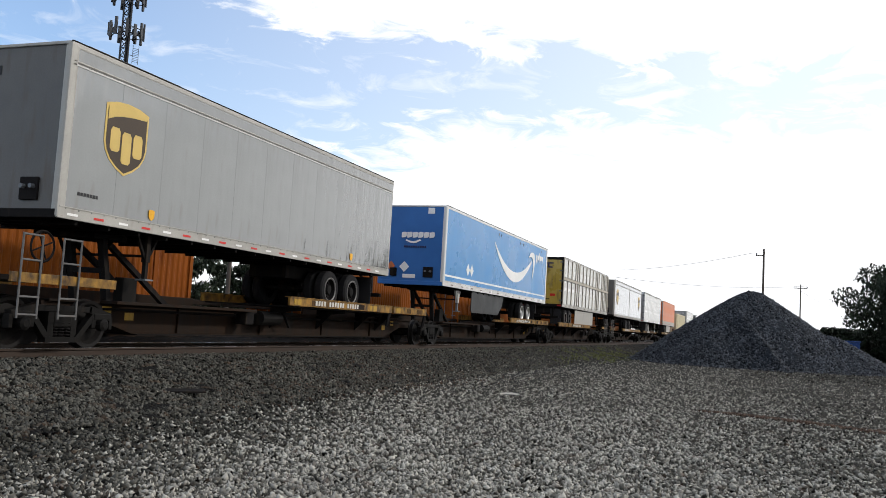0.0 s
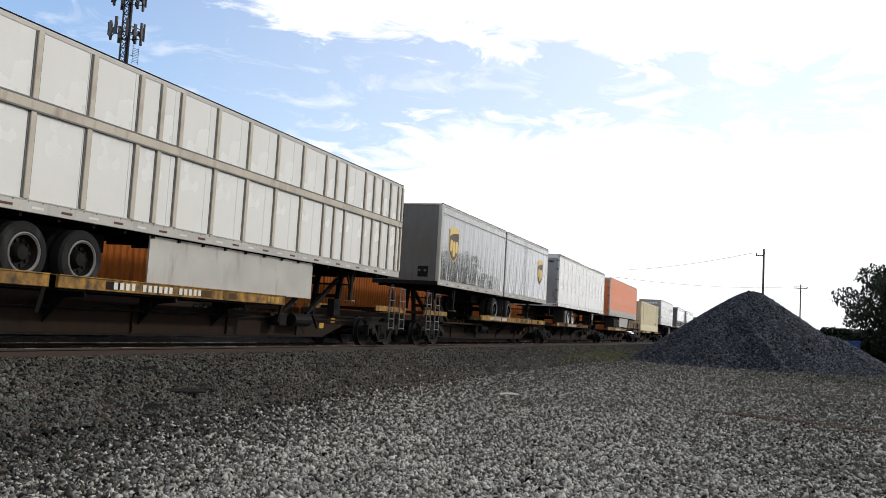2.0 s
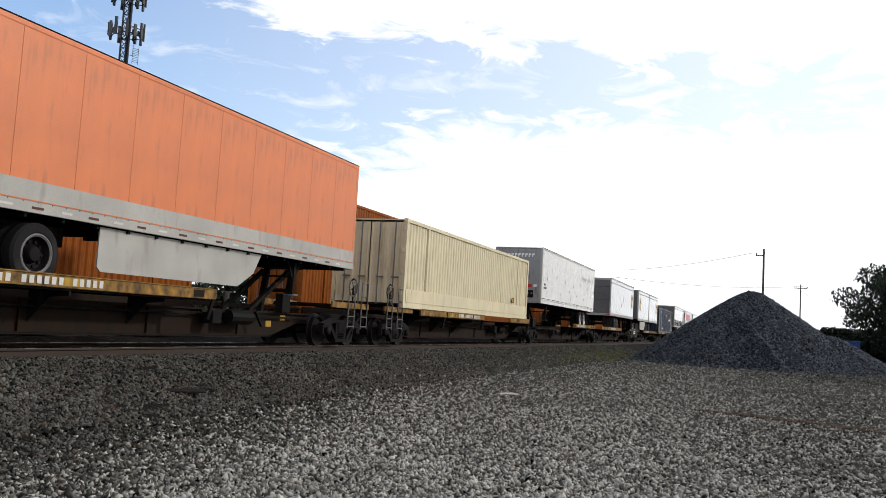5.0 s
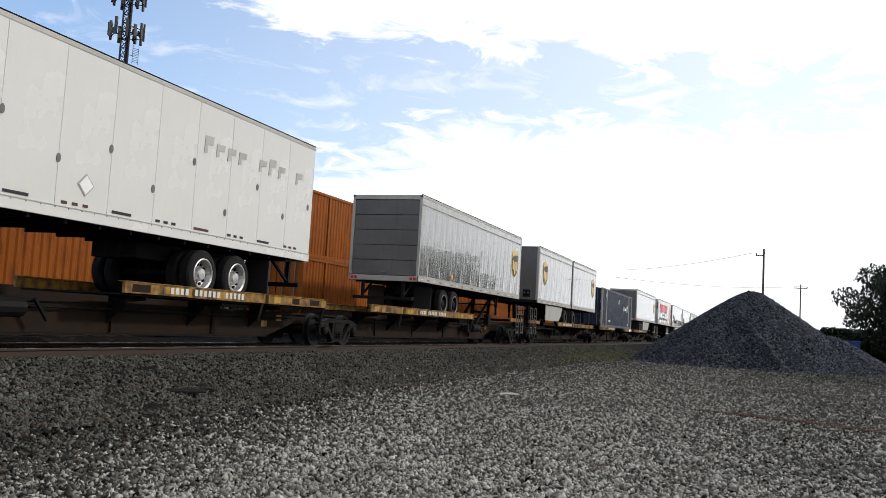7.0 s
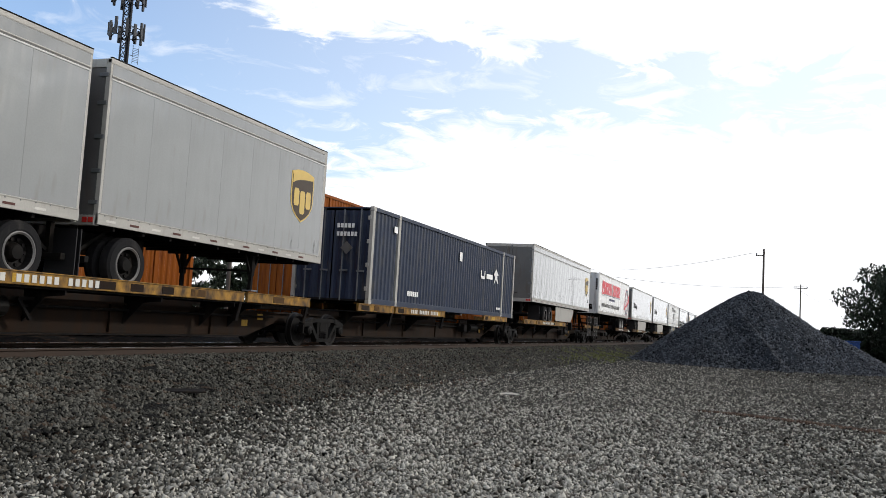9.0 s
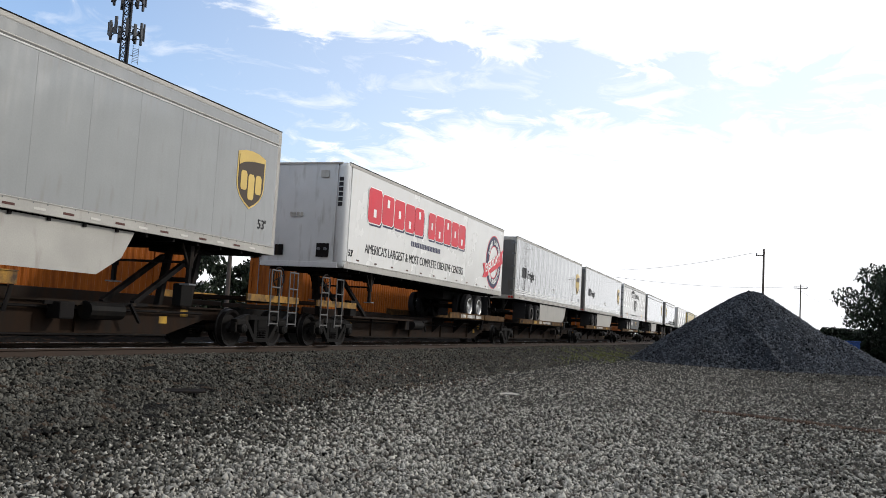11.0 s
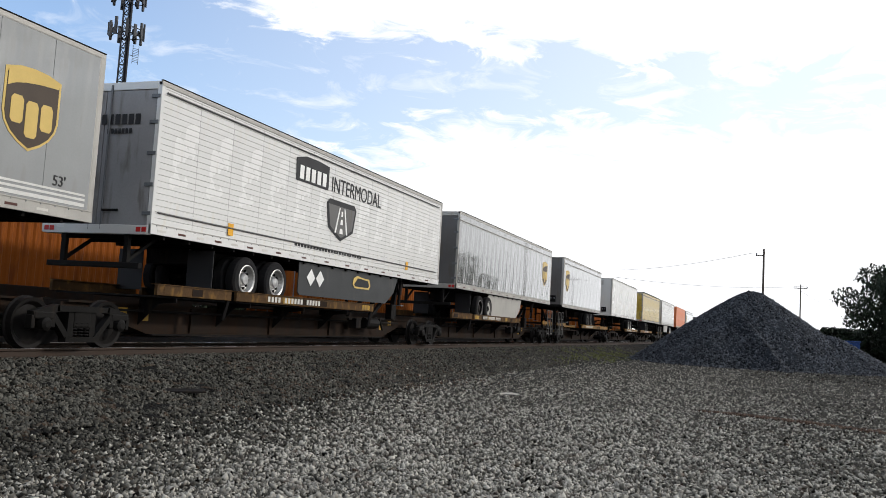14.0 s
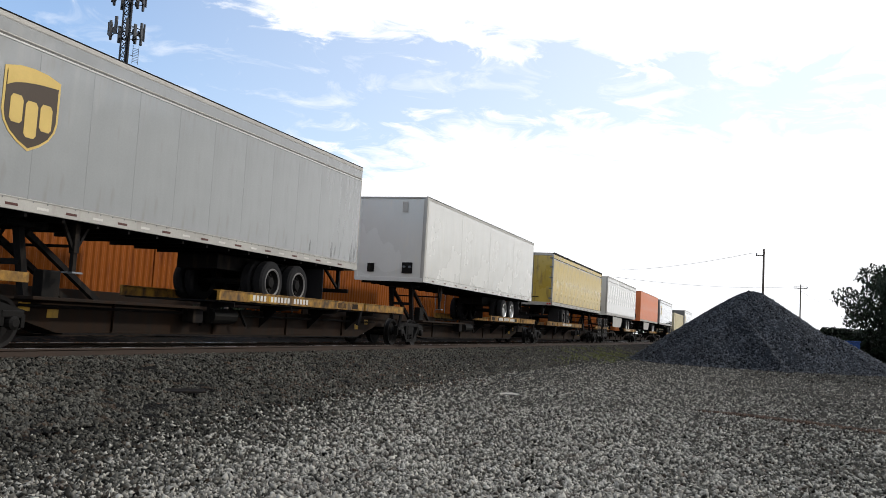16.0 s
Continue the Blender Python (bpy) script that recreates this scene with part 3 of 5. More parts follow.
for at, zt in (((50.0, 33.2, 0), 13.2), ((156.2, 34.7, 0), 13.4)):
    f = thing("yard_floodlight", "dark pole with a round floodlight head turned sideways", "lamp", "yard floodlights", at=at)
    part("pole", rod(bmesh.new(), (0, 0, 0), (0, 0, zt + 0.3), 0.15, 10, 0.11), M["pole_wood"], f)
    part("bracket", bar(bmesh.new(), (0, 0, zt - 0.1), (0.35, -0.45, zt + 0.05), 0.06, 0.06), M["galv"], f)
    bm = bmesh.new()
    lathe(bm, [(0.08, -0.25), (0.2, -0.1), (0.33, 0.1), (0.35, 0.16)], 16, pose(0.42, -0.55, zt + 0.1, 25, 0, 200))
    hd = part("lamp_head", bm, M["galv"], f)
    bm = bmesh.new()
    lathe(bm, [(0.30, 0.161), (0.2, 0.2), (0.05, 0.22)], 16, pose(0.42, -0.55, zt + 0.1, 25, 0, 200))
    part("lens", bm, M["lens"], hd)

p1 = thing("utility_pole", "slim dark wooden utility pole with a short arm", "pole", "utility poles", at=(85.0, -0.55, 0))
part("pole", rod(bmesh.new(), (0, 0, 0), (0, 0, 10.0), 0.12, 9, 0.08), M["pole_wood"], p1)
part("crossarm", box(bmesh.new(), -0.04, 0.04, -0.1, 0.7, 9.32, 9.40), M["pole_wood"], p1)
part("insulator", rod(bmesh.new(), (0, 0.62, 9.40), (0, 0.62, 9.58), 0.05, 8), M["galv"], p1)
p2 = thing("utility_pole", "far wooden utility pole with a crossarm and insulators", "pole", "utility poles", at=(137.0, -6.03, 0))
part("pole", rod(bmesh.new(), (0, 0, 0), (0, 0, 10.0), 0.11, 9, 0.08), M["pole_wood"], p2)
part("crossarm", box(bmesh.new(), -0.05, 0.05, -0.9, 0.9, 9.5, 9.6), M["pole_wood"], p2)
for yy in (-0.9, 0.0, 0.9):
    part("insulator", rod(bmesh.new(), (0, yy, 9.6), (0, yy, 9.8 if yy else 10.1), 0.05, 8), M["galv"], p2)


def wire(label, a, b, sag, r=0.015):
    bm = bmesh.new()
    a, b = Vector(a), Vector(b)
    pts = [a.lerp(b, i / 14) - Vector((0, 0, sag * 4 * (i / 14) * (1 - i / 14))) for i in range(15)]
    for p, q in zip(pts, pts[1:]):
        rod(bm, p, q, r, 5)
    tagged(part("overhead_wire", bm, M["black"], None), label, "cable", "overhead wires")


wire("thin slack overhead wire from the utility pole", (85, 0.35, 9.6), (132, 28.5, 11.2), 1.0)
wire("thin slack overhead wire between far poles", (137, -6.9, 9.9), (96, 14.6, 7.6), 0.6)
wire("thin slack overhead wire between far poles", (137, -5.1, 9.9), (210, -18, 10.2), 1.0)

bn = thing("dumpster", "blue steel waste bin at the edge of the yard", "dumpster", at=(80, -7.3, 0))
part("body", box(bmesh.new(), -0.8, 0.8, -0.8, 0.8, 0.0, 1.85, 0.05), M["bin_blue"], bn)
part("lid", box(bmesh.new(), -0.85, 0.85, -0.85, 0.85, 1.86, 1.98, 0.03), M["bin_blue"], bn)
for q in (-0.6, 0.6):
    part("rib", box(bmesh.new(), -0.86, -0.80, q - 0.05, q + 0.05, 0.15, 1.8), M["bin_blue"], bn)

bm = bmesh.new()
prism(bm, [(-0.21, 0.0), (-0.06, 0.015), (0.18, 0.01), (0.22, 0.03), (0.06, 0.05), (-0.19, 0.035)], 0.06)
o = tagged(part("wood_scrap", bm, M["stick"], None), "bleached splinter of wood lying on the gravel", "wood")
o.matrix_world = pose(18.6, 5.0, 0.03, 0, 0, -65)
o = tagged(part("steel_plate", box(bmesh.new(), -0.3, 0.3, -0.09, 0.09, 0, 0.03, 0.008), M["black_steel"], None), "flat dark rusty steel plate on the gravel", "steel plate")
o.matrix_world = pose(11.6, 8.32, float(bank(8.32)) + 0.05, 10, 0, -40)

# ---- parked double-stack train ----
def corrugated(bm, x0, x1, z0, z1, y, pitch=0.28, depth=0.036, face=-1, axis="x"):
    """A corrugated sheet in the plane y (or the plane x, for an end wall)."""
    k = max(2, int(round((x1 - x0) / pitch)))
    p = (x1 - x0) / k
    xs_, ds = [], []
    for i in range(k):
        b = x0 + i * p
        xs_ += [b, b + p * 0.3, b + p * 0.5, b + p * 0.8]
        ds += [0, 0, depth, depth]
    xs_.append(x1)
    ds.append(0)
    cols = []
    for a, d in zip(xs_, ds):
        q = [(a, y - face * d, z) for z in (z0, z1)] if axis == "x" else [(y - face * d, a, z) for z in (z0, z1)]
        cols.append([bm.verts.new(v) for v in q])
    for a, b in zip(cols, cols[1:]):
        bm.faces.new((a[0], b[0], b[1], a[1]))
    return bm


def container(name, label, paint, at, length=16.15, height=2.9, post=None, group="", posts_at=(0.0, 1.0), castings="black_steel"):
    c = thing(name, label, "container", group, at=at)
    post = post or paint
    part("side_wall", corrugated(bmesh.new(), 0.15, length - 0.15, 0.17, height - 0.11, 0.03), M[paint], c)
    part("side_wall", corrugated(bmesh.new(), 0.15, length - 0.15, 0.17, height - 0.11, W - 0.03, face=1), M[paint], c)
    part("end_wall", corrugated(bmesh.new(), 0.1, W - 0.1, 0.17, height - 0.11, length - 0.03, face=1, axis="y"), M[paint], c)
    part("roof", box(bmesh.new(), 0.05, length - 0.05, 0.05, W - 0.05, height - 0.06, height - 0.02), M[paint], c)
    part("floor_panel", box(bmesh.new(), 0.05, length - 0.05, 0.05, W - 0.05, 0.08, 0.14), M["black_steel"], c)
    for y in (0.0, W - 0.1):
        part("top_rail", box(bmesh.new(), 0.0, length, y, y + 0.1, height - 0.12, height, 0.01), M[paint], c)
        part("bottom_rail", box(bmesh.new(), 0.0, length, y, y + 0.1, 0.0, 0.18, 0.01), M[paint], c)
        for x in [q * length for q in posts_at] + [2.0, length - 2.0]:
            x = min(max(x, 0.0), length - 0.16)
            part("corner_post", box(bmesh.new(), x, x + 0.16, y - 0.006, y + 0.106, 0.02, height - 0.01, 0.012), M[post], c)
        for x in (0.0, length - 0.18):
            for z in (0.0, height - 0.13):
                part("corner_casting", box(bmesh.new(), x - 0.012, x + 0.192, y - 0.014, y + 0.114, z - 0.004, z + 0.134, 0.012), M[castings], c)
    for k in range(2):
        y0 = 0.1 + k * (W - 0.2) / 2
        dr = part("door", corrugated(bmesh.new(), y0 + 0.02, y0 + (W - 0.2) / 2 - 0.02, 0.14, height - 0.12, 0.05, 0.3, 0.03, -1, "y"), M[paint], c)
        for q in (0.3, 0.85):
            part("lock_rod", rod(bmesh.new(), (0.01, y0 + q, 0.08), (0.01, y0 + q, height - 0.08), 0.022, 8), M["galv"], dr)
            part("lock_handle", box(bmesh.new(), -0.025, 0.02, y0 + q - 0.2, y0 + q + 0.05, 0.95, 1.0), M["galv"], dr)
        for z in (0.4, 1.1, 1.8, 2.5):
            ye = 0.06 if k == 0 else W - 0.16
            part("hinge", box(bmesh.new(), -0.02, 0.05, ye, ye + 0.1, z, z + 0.12, 0.01), M[post], dr)
    return c


def well_car(at, length):
    w = thing("well_car", "low rust-brown well car carrying stacked containers", "rail car", "parked well cars", at=at)
    for y in (-0.12, W + 0.04):
        part("side_sill", box(bmesh.new(), 0, length, y, y + 0.08, 0.25, 1.15, 0.02), M["car_brown"], w)
    part("well_floor", box(bmesh.new(), 0, length, 0.0, W, 0.22, 0.34), M["car_brown"], w)
    for x0, x1 in ((-1.9, -0.05), (length + 0.05, length + 1.9)):
        part("end_platform", box(bmesh.new(), x0, x1, 0.05, W - 0.05, 0.95, 1.12, 0.02), M["car_brown"], w)
        xc = (x0 + x1) / 2
        for dx in (-0.8, 0.8):
            for y in (0.54, 2.05):
                bm = bmesh.new()
                lathe(bm, [(0.42, -0.06), (0.42, 0.06)], 20, Matrix.Translation((xc + dx, y, 0.42)))
                part("wheel", bm, M["wheel_steel"], w)
        for y in (0.2, 2.3):
            part("truck_frame", box(bmesh.new(), xc - 1.1, xc + 1.1, y - 0.06, y + 0.1, 0.35, 0.7, 0.04), M["frame_grey"], w)


BACK = 17.9
for i, (x0, x1) in enumerate(((11.9, 24.8), (32.4, 48.55), (53.0, 69.15), (73.5, 89.65), (94, 110.15), (114.5, 130.65))):
    L0 = x1 - x0
    well_car((x0, BACK, RAIL), L0)
    for k in range(2):
        container("shipping_container", "orange corrugated steel container in a parked double stack", "orange_box", (x0, BACK, RAIL + 0.36 + 2.905 * k), L0, 2.9, group="parked containers")


# ---- road wheels, landing legs, rail trucks ----
def road_wheel(parent, x, z, bright, near=True, r=0.5):
    """A dual wheel; its outer face towards the near side."""
    s = 1 if near else -1
    y = 0.06 if near else W - 0.06
    m = Matrix.Translation((x, y, z)) @ Matrix.Diagonal((1, s, 1, 1))
    bm = bmesh.new()
    for o in (0.0, 0.33):
        lathe(bm, [(0.29, o + 0.02), (0.36, o), (r - 0.04, o + 0.01), (r, o + 0.05), (r, o + 0.21), (r - 0.04, o + 0.26), (0.29, o + 0.26)], 28, m, (False, False))
    t = part("tyre", bm, M["rubber"], parent, smooth=False)
    bm = bmesh.new()
    lathe(bm, [(0.30, 0.015), (0.285, 0.03), (0.25, 0.12), (0.16, 0.14), (0.13, 0.06), (0.11, 0.03), (0.02, 0.025)], 24, m, (False, True))
    rim = part("rim", bm, M["alloy" if bright else "frame_grey"], t, "bright dished rim" if bright else "dull dished rim")
    bm = bmesh.new()
    lathe(bm, [(0.28, 0.012), (0.31, -0.006), (0.328, 0.0), (0.33, 0.02)], 28, m, (False, False))
    part("rim_lip", bm, M["alloy" if bright else "dark_grey"], t)
    bm = bmesh.new()
    for i in range(10):
        a = 0.628 * i
        rod(bm, m @ Vector((0.205 * math.cos(a), 0.10, 0.205 * math.sin(a))), m @ Vector((0.205 * math.cos(a), 0.15, 0.205 * math.sin(a))), 0.032, 6)
    tagged(part("bolt_ring", bm, M["black_steel"], t), kind="stuff")
    return t


def rail_truck(parent, x):
    """Two-axle truck; x is its middle along the car, z = 0 at the rail head."""
    if "truck" in proto:
        t = copy_thing(proto["truck"], pose(x, CY - D, RAIL - DECK))
        t.parent = parent
        return t
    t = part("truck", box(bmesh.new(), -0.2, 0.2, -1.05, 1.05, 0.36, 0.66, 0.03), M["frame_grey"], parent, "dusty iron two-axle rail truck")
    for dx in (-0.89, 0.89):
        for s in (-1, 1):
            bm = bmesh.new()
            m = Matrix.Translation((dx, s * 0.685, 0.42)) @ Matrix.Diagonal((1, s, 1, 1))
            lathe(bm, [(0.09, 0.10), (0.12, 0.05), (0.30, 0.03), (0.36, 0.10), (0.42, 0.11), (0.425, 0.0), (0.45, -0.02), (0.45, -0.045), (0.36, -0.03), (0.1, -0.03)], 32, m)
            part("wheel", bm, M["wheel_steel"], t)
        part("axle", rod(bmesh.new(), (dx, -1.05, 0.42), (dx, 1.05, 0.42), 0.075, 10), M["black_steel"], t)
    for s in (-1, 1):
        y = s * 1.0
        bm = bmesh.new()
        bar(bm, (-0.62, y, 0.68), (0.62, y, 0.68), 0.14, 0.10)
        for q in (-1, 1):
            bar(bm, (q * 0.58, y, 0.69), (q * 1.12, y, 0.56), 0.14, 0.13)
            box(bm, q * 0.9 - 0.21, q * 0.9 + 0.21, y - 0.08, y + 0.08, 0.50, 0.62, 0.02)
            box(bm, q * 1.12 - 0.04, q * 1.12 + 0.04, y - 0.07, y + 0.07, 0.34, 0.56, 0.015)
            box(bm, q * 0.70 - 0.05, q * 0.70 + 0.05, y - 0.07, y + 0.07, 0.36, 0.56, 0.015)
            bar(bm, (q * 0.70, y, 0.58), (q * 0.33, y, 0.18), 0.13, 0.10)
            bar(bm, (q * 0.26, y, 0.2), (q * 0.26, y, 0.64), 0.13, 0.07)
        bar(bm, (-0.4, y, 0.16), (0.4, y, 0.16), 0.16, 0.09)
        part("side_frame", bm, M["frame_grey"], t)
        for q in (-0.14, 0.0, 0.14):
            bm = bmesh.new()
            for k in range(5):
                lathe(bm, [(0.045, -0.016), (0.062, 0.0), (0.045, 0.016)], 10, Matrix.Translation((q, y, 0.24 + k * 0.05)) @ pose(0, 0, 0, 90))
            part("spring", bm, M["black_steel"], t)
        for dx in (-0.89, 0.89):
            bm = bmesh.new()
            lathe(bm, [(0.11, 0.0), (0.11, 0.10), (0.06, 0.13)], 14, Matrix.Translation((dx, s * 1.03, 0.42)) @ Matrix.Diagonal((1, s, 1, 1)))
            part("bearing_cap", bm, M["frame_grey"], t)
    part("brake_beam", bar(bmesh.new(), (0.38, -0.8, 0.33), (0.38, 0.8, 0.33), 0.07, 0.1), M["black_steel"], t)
    t.location = (x, CY - D, RAIL - DECK)
    proto["truck"] = t
    return t


proto = {}


def landing_leg(parent, x, y, bright):
    leg = part("landing_leg", box(bmesh.new(), x - 0.06, x + 0.06, y - 0.06, y + 0.06, -0.52, 0.0, 0.01), M["white_paint" if bright else "black_steel"], parent)
    part("inner_leg", box(bmesh.new(), x - 0.04, x + 0.04, y - 0.04, y + 0.04, -0.84, -0.52), M["galv" if bright else "black_steel"], leg)
    part("foot", box(bmesh.new(), x - 0.12, x + 0.12, y - 0.12, y + 0.12, -0.87, -0.84), M["galv"], leg)
    bm = bmesh.new()
    for q in (-0.30, 0.30):
        bar(bm, (x + q, y, -0.02), (x, y, -0.52), 0.07 if bright else 0.05, 0.05)
    if bright:
        bar(bm, (x - 0.26, y, -0.06), (x + 0.26, y, -0.06), 0.05, 0.07)
        bar(bm, (x - 0.2, y, -0.10), (x + 0.12, y, -0.34), 0.05, 0.05)
    part("brace", bm, M["white_paint" if bright else "black_steel"], leg)


# ---- spine car units ----
def spine_unit(xa, xb, load_front_near, first, last, pan_axles=None, tone=0, edge="car_yellow"):
    L0 = xb - xa
    u = thing("spine_car", "yellow and rust-brown articulated spine car unit on the rails", "rail car", "spine car units", at=(xa, D, DECK))
    cy = CY - D
    half = 0.34
    # the deep middle beam, its underside sloping up to the trucks
    prof = [(0.2, -0.42), (0.2, -0.66), (1.35, -0.66), (2.6, -0.98), (L0 - 2.6, -0.98), (L0 - 1.35, -0.66), (L0 - 0.2, -0.66), (L0 - 0.2, -0.42)]
    bm = bmesh.new()
    prism(bm, prof, half * 2, Matrix.Translation((0, cy - half, 0)))
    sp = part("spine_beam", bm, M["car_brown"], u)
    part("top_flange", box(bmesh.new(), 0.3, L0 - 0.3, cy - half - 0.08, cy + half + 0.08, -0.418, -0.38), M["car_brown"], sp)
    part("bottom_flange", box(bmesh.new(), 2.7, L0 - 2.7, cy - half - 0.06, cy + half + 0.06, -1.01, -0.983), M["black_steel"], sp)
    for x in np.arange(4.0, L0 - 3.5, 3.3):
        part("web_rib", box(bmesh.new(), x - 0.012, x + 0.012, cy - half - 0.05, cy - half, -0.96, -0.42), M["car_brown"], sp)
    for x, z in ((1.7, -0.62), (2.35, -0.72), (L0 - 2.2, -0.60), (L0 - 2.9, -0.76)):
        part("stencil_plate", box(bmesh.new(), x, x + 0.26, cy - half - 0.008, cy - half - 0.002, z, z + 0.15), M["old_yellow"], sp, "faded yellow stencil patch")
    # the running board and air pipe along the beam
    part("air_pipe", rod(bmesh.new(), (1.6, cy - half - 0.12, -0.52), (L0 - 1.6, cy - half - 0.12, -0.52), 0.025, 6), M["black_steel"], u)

    def deck(x0, x1, inset=0.0, lettered=False):
        for y, s in ((0.0 + inset, 1), (W - inset, -1)):
            bm = bmesh.new()
            y0, y1 = sorted((y, y + s * 0.07))
            box(bm, x0, x1, y0, y1, -0.20, 0.0, 0.008)
            eb = part("edge_beam", bm, M[edge], u, "dirty yellow deck edge" if edge == "car_yellow" else "rust-brown deck edge")
            y0, y1 = sorted((y - s * 0.02, y + s * 0.16))
            part("edge_cap", box(bmesh.new(), x0, x1, y0, y1, 0.002, 0.02), M[edge], eb)
            if s == 1:
                for i in range(int((x1 - x0) / 0.9)):
                    if random.random() < 0.55:
                        xx = x0 + 0.2 + i * 0.9
                        part("marker_plate", box(bmesh.new(), xx, xx + random.choice((0.35, 0.5)), y - 0.006, y, -0.17, -0.03), M[random.choice(("old_yellow", "deck_rust", "car_brown"))], eb)
                if lettered:
                    words("deck_lettering", "ALL PURPOSE SPINE CAR", 0.17, M["dull_white"], eb, x0 + (1.0 if load_front_near else 0.5), y - 0.010, -0.165, bold=0.005, squeeze=1.4)
                elif x1 - x0 > 4:
                    bm = bmesh.new()
                    for i in range(17):
                        if i not in (4, 11):
                            box(bm, x0 + 1.3 + i * 0.155, x0 + 1.3 + i * 0.155 + 0.095, y - 0.012, y - 0.006, -0.16, -0.035)
                    tagged(part("number_mark", bm, M["dull_white"], eb, "white painted marks"), kind="stuff")
        part("deck_pan", box(bmesh.new(), x0 + 0.1, x1 - 0.1, 0.08 + inset, W - 0.08 - inset, -0.24, -0.205), M["black_steel"], u)
        for x in np.arange(x0 + 0.7, x1 - 0.2, 2.5):
            bm = bmesh.new()
            prism(bm, [(0.08 + inset, -0.24), (cy - half, -0.24), (cy - half, -0.8), (0.5, -0.36), (0.08 + inset, -0.32)], 0.03, Matrix.Translation((x, 0, 0)) @ Matrix(((0, 1, 0, 0), (1, 0, 0, 0), (0, 0, 1, 0), (0, 0, 0, 1))))
            part("cross_bearer", bm, M["black_steel"], u)
        # bracket hanging at the joint of the edge beams
        part("tie_bracket", bar(bmesh.new(), (x1 - 0.05, 0.05, -0.2), (x1 - 0.12, 0.10, -0.62), 0.09, 0.06), M["black_steel"], u)

    if load_front_near is None:
        deck(1.6, 4.2), deck(4.35, 9.0), deck(L0 - 5.2, L0 - 1.6)
    elif load_front_near:
        a = pan_axles
        deck(a - 2.9, L0 - 4.35, lettered=tone == 1), deck(L0 - 4.2, L0 - 1.3)
        hx = 1.6
        part("side_shelf", box(bmesh.new(), 1.4, 6.2, 0.35, 0.75, -0.42, -0.36, 0.01), M["car_brown"], u)
    else:
        deck(1.6, 4.1), deck(4.3, 11.6, lettered=tone == 1)
        hx = L0 - 1.9
    if load_front_near is not None:
        h = part("hitch", box(bmesh.new(), hx - 0.45, hx + 0.45, cy - 0.5, cy + 0.5, 0.78, 0.90, 0.02), M["black_steel"], u, "folding trailer hitch stand")
        bm = bmesh.new()
        s = 1 if load_front_near else -1
        for y in (cy - 0.38, cy + 0.38):
            bar(bm, (hx - 0.1 * s, y, 0.8), (hx + 0.15 * s, y, -0.4), 0.14, 0.12)
            bar(bm, (hx + 0.1 * s, y, 0.7), (hx + 1.9 * s, y, -0.38), 0.10, 0.10)
        bar(bm, (hx, cy - 0.4, 0.2), (hx, cy + 0.4, 0.2), 0.1, 0.1)
        part("strut", bm, M["black_steel"], h)
        part("hitch_box", box(bmesh.new(), hx + 0.5 * s - 0.2, hx + 0.5 * s + 0.2, cy - 0.62, cy - 0.4, -0.38, 0.1, 0.02), M["frame_grey"], u)
    # brake gear hung beside the beam
    bx = L0 * (0.38 if load_front_near else 0.72)
    bm = bmesh.new()
    rod(bm, (bx, cy - half - 0.3, -0.55), (bx + 0.9, cy - half - 0.3, -0.55), 0.17, 12)
    br = part("air_tank", bm, M["frame_grey"], u)
    bm = bmesh.new()
    bar(bm, (bx - 0.9, cy - half - 0.22, -0.45), (bx + 1.8, cy - half - 0.22, -0.40), 0.05, 0.06)
    box(bm, bx - 0.7, bx - 0.35, cy - half - 0.4, cy - half - 0.1, -0.72, -0.42, 0.03)
    bar(bm, (bx + 1.2, cy - half - 0.3, -0.4), (bx + 1.5, cy - half - 0.3, -0.75), 0.06, 0.05)
    part("brake_gear", bm, M["black_steel"], u)
    for flag, xe, s in ((first, 0.0, -1), (last, L0, 1)):
        if flag:
            e = part("end_platform", box(bmesh.new(), min(xe, xe + s * 1.35), max(xe, xe + s * 1.35), 0.1, W - 0.1, -0.14, -0.05, 0.01), M["car_brown"], u)
            for y in (0.07, W - 0.12):
                part("platform_edge", box(bmesh.new(), min(xe - s * 1.0, xe + s * 1.35), max(xe - s * 1.0, xe + s * 1.35), y, y + 0.05, -0.16, 0.0, 0.006), M["car_yellow"], e)
            for x in (xe + s * 0.15, xe + s * 1.0):
                bm = bmesh.new()
                for q in (-0.2, 0.2):
                    rod(bm, (x + q, 0.05, -0.72), (x + q, 0.05, 0.62), 0.018, 6)
                for z in (-0.66, -0.38, 0.2, 0.6):
                    rod(bm, (x - 0.2, 0.05, z), (x + 0.2, 0.05, z), 0.018, 6)
                part("ladder", bm, M["dark_grey"], e)
            bm = bmesh.new()
            lathe(bm, [(0.25, -0.02), (0.275, 0.0), (0.25, 0.02), (0.225, 0.0), (0.25, -0.02)], 18, Matrix.Translation((xe + s * 0.6, 0.25, 0.45)), (False, False))
            for q in range(4):
                rod(bm, (xe + s * 0.6, 0.25, 0.45), (xe + s * 0.6 + 0.24 * math.cos(q * 1.571 + 0.4), 0.25, 0.45 + 0.24 * math.sin(q * 1.571 + 0.4)), 0.014, 5)
            rod(bm, (xe + s * 0.6, 0.25, -0.1), (xe + s * 0.6, 0.25, 0.45), 0.03, 6)
            part("brake_wheel", bm, M["black_steel"], e)
            part("coupler", box(bmesh.new(), min(xe + s * 0.4, xe + s * 2.0), max(xe + s * 0.4, xe + s * 2.0), cy - 0.13, cy + 0.13, -0.64, -0.34, 0.03), M["frame_grey"], u)
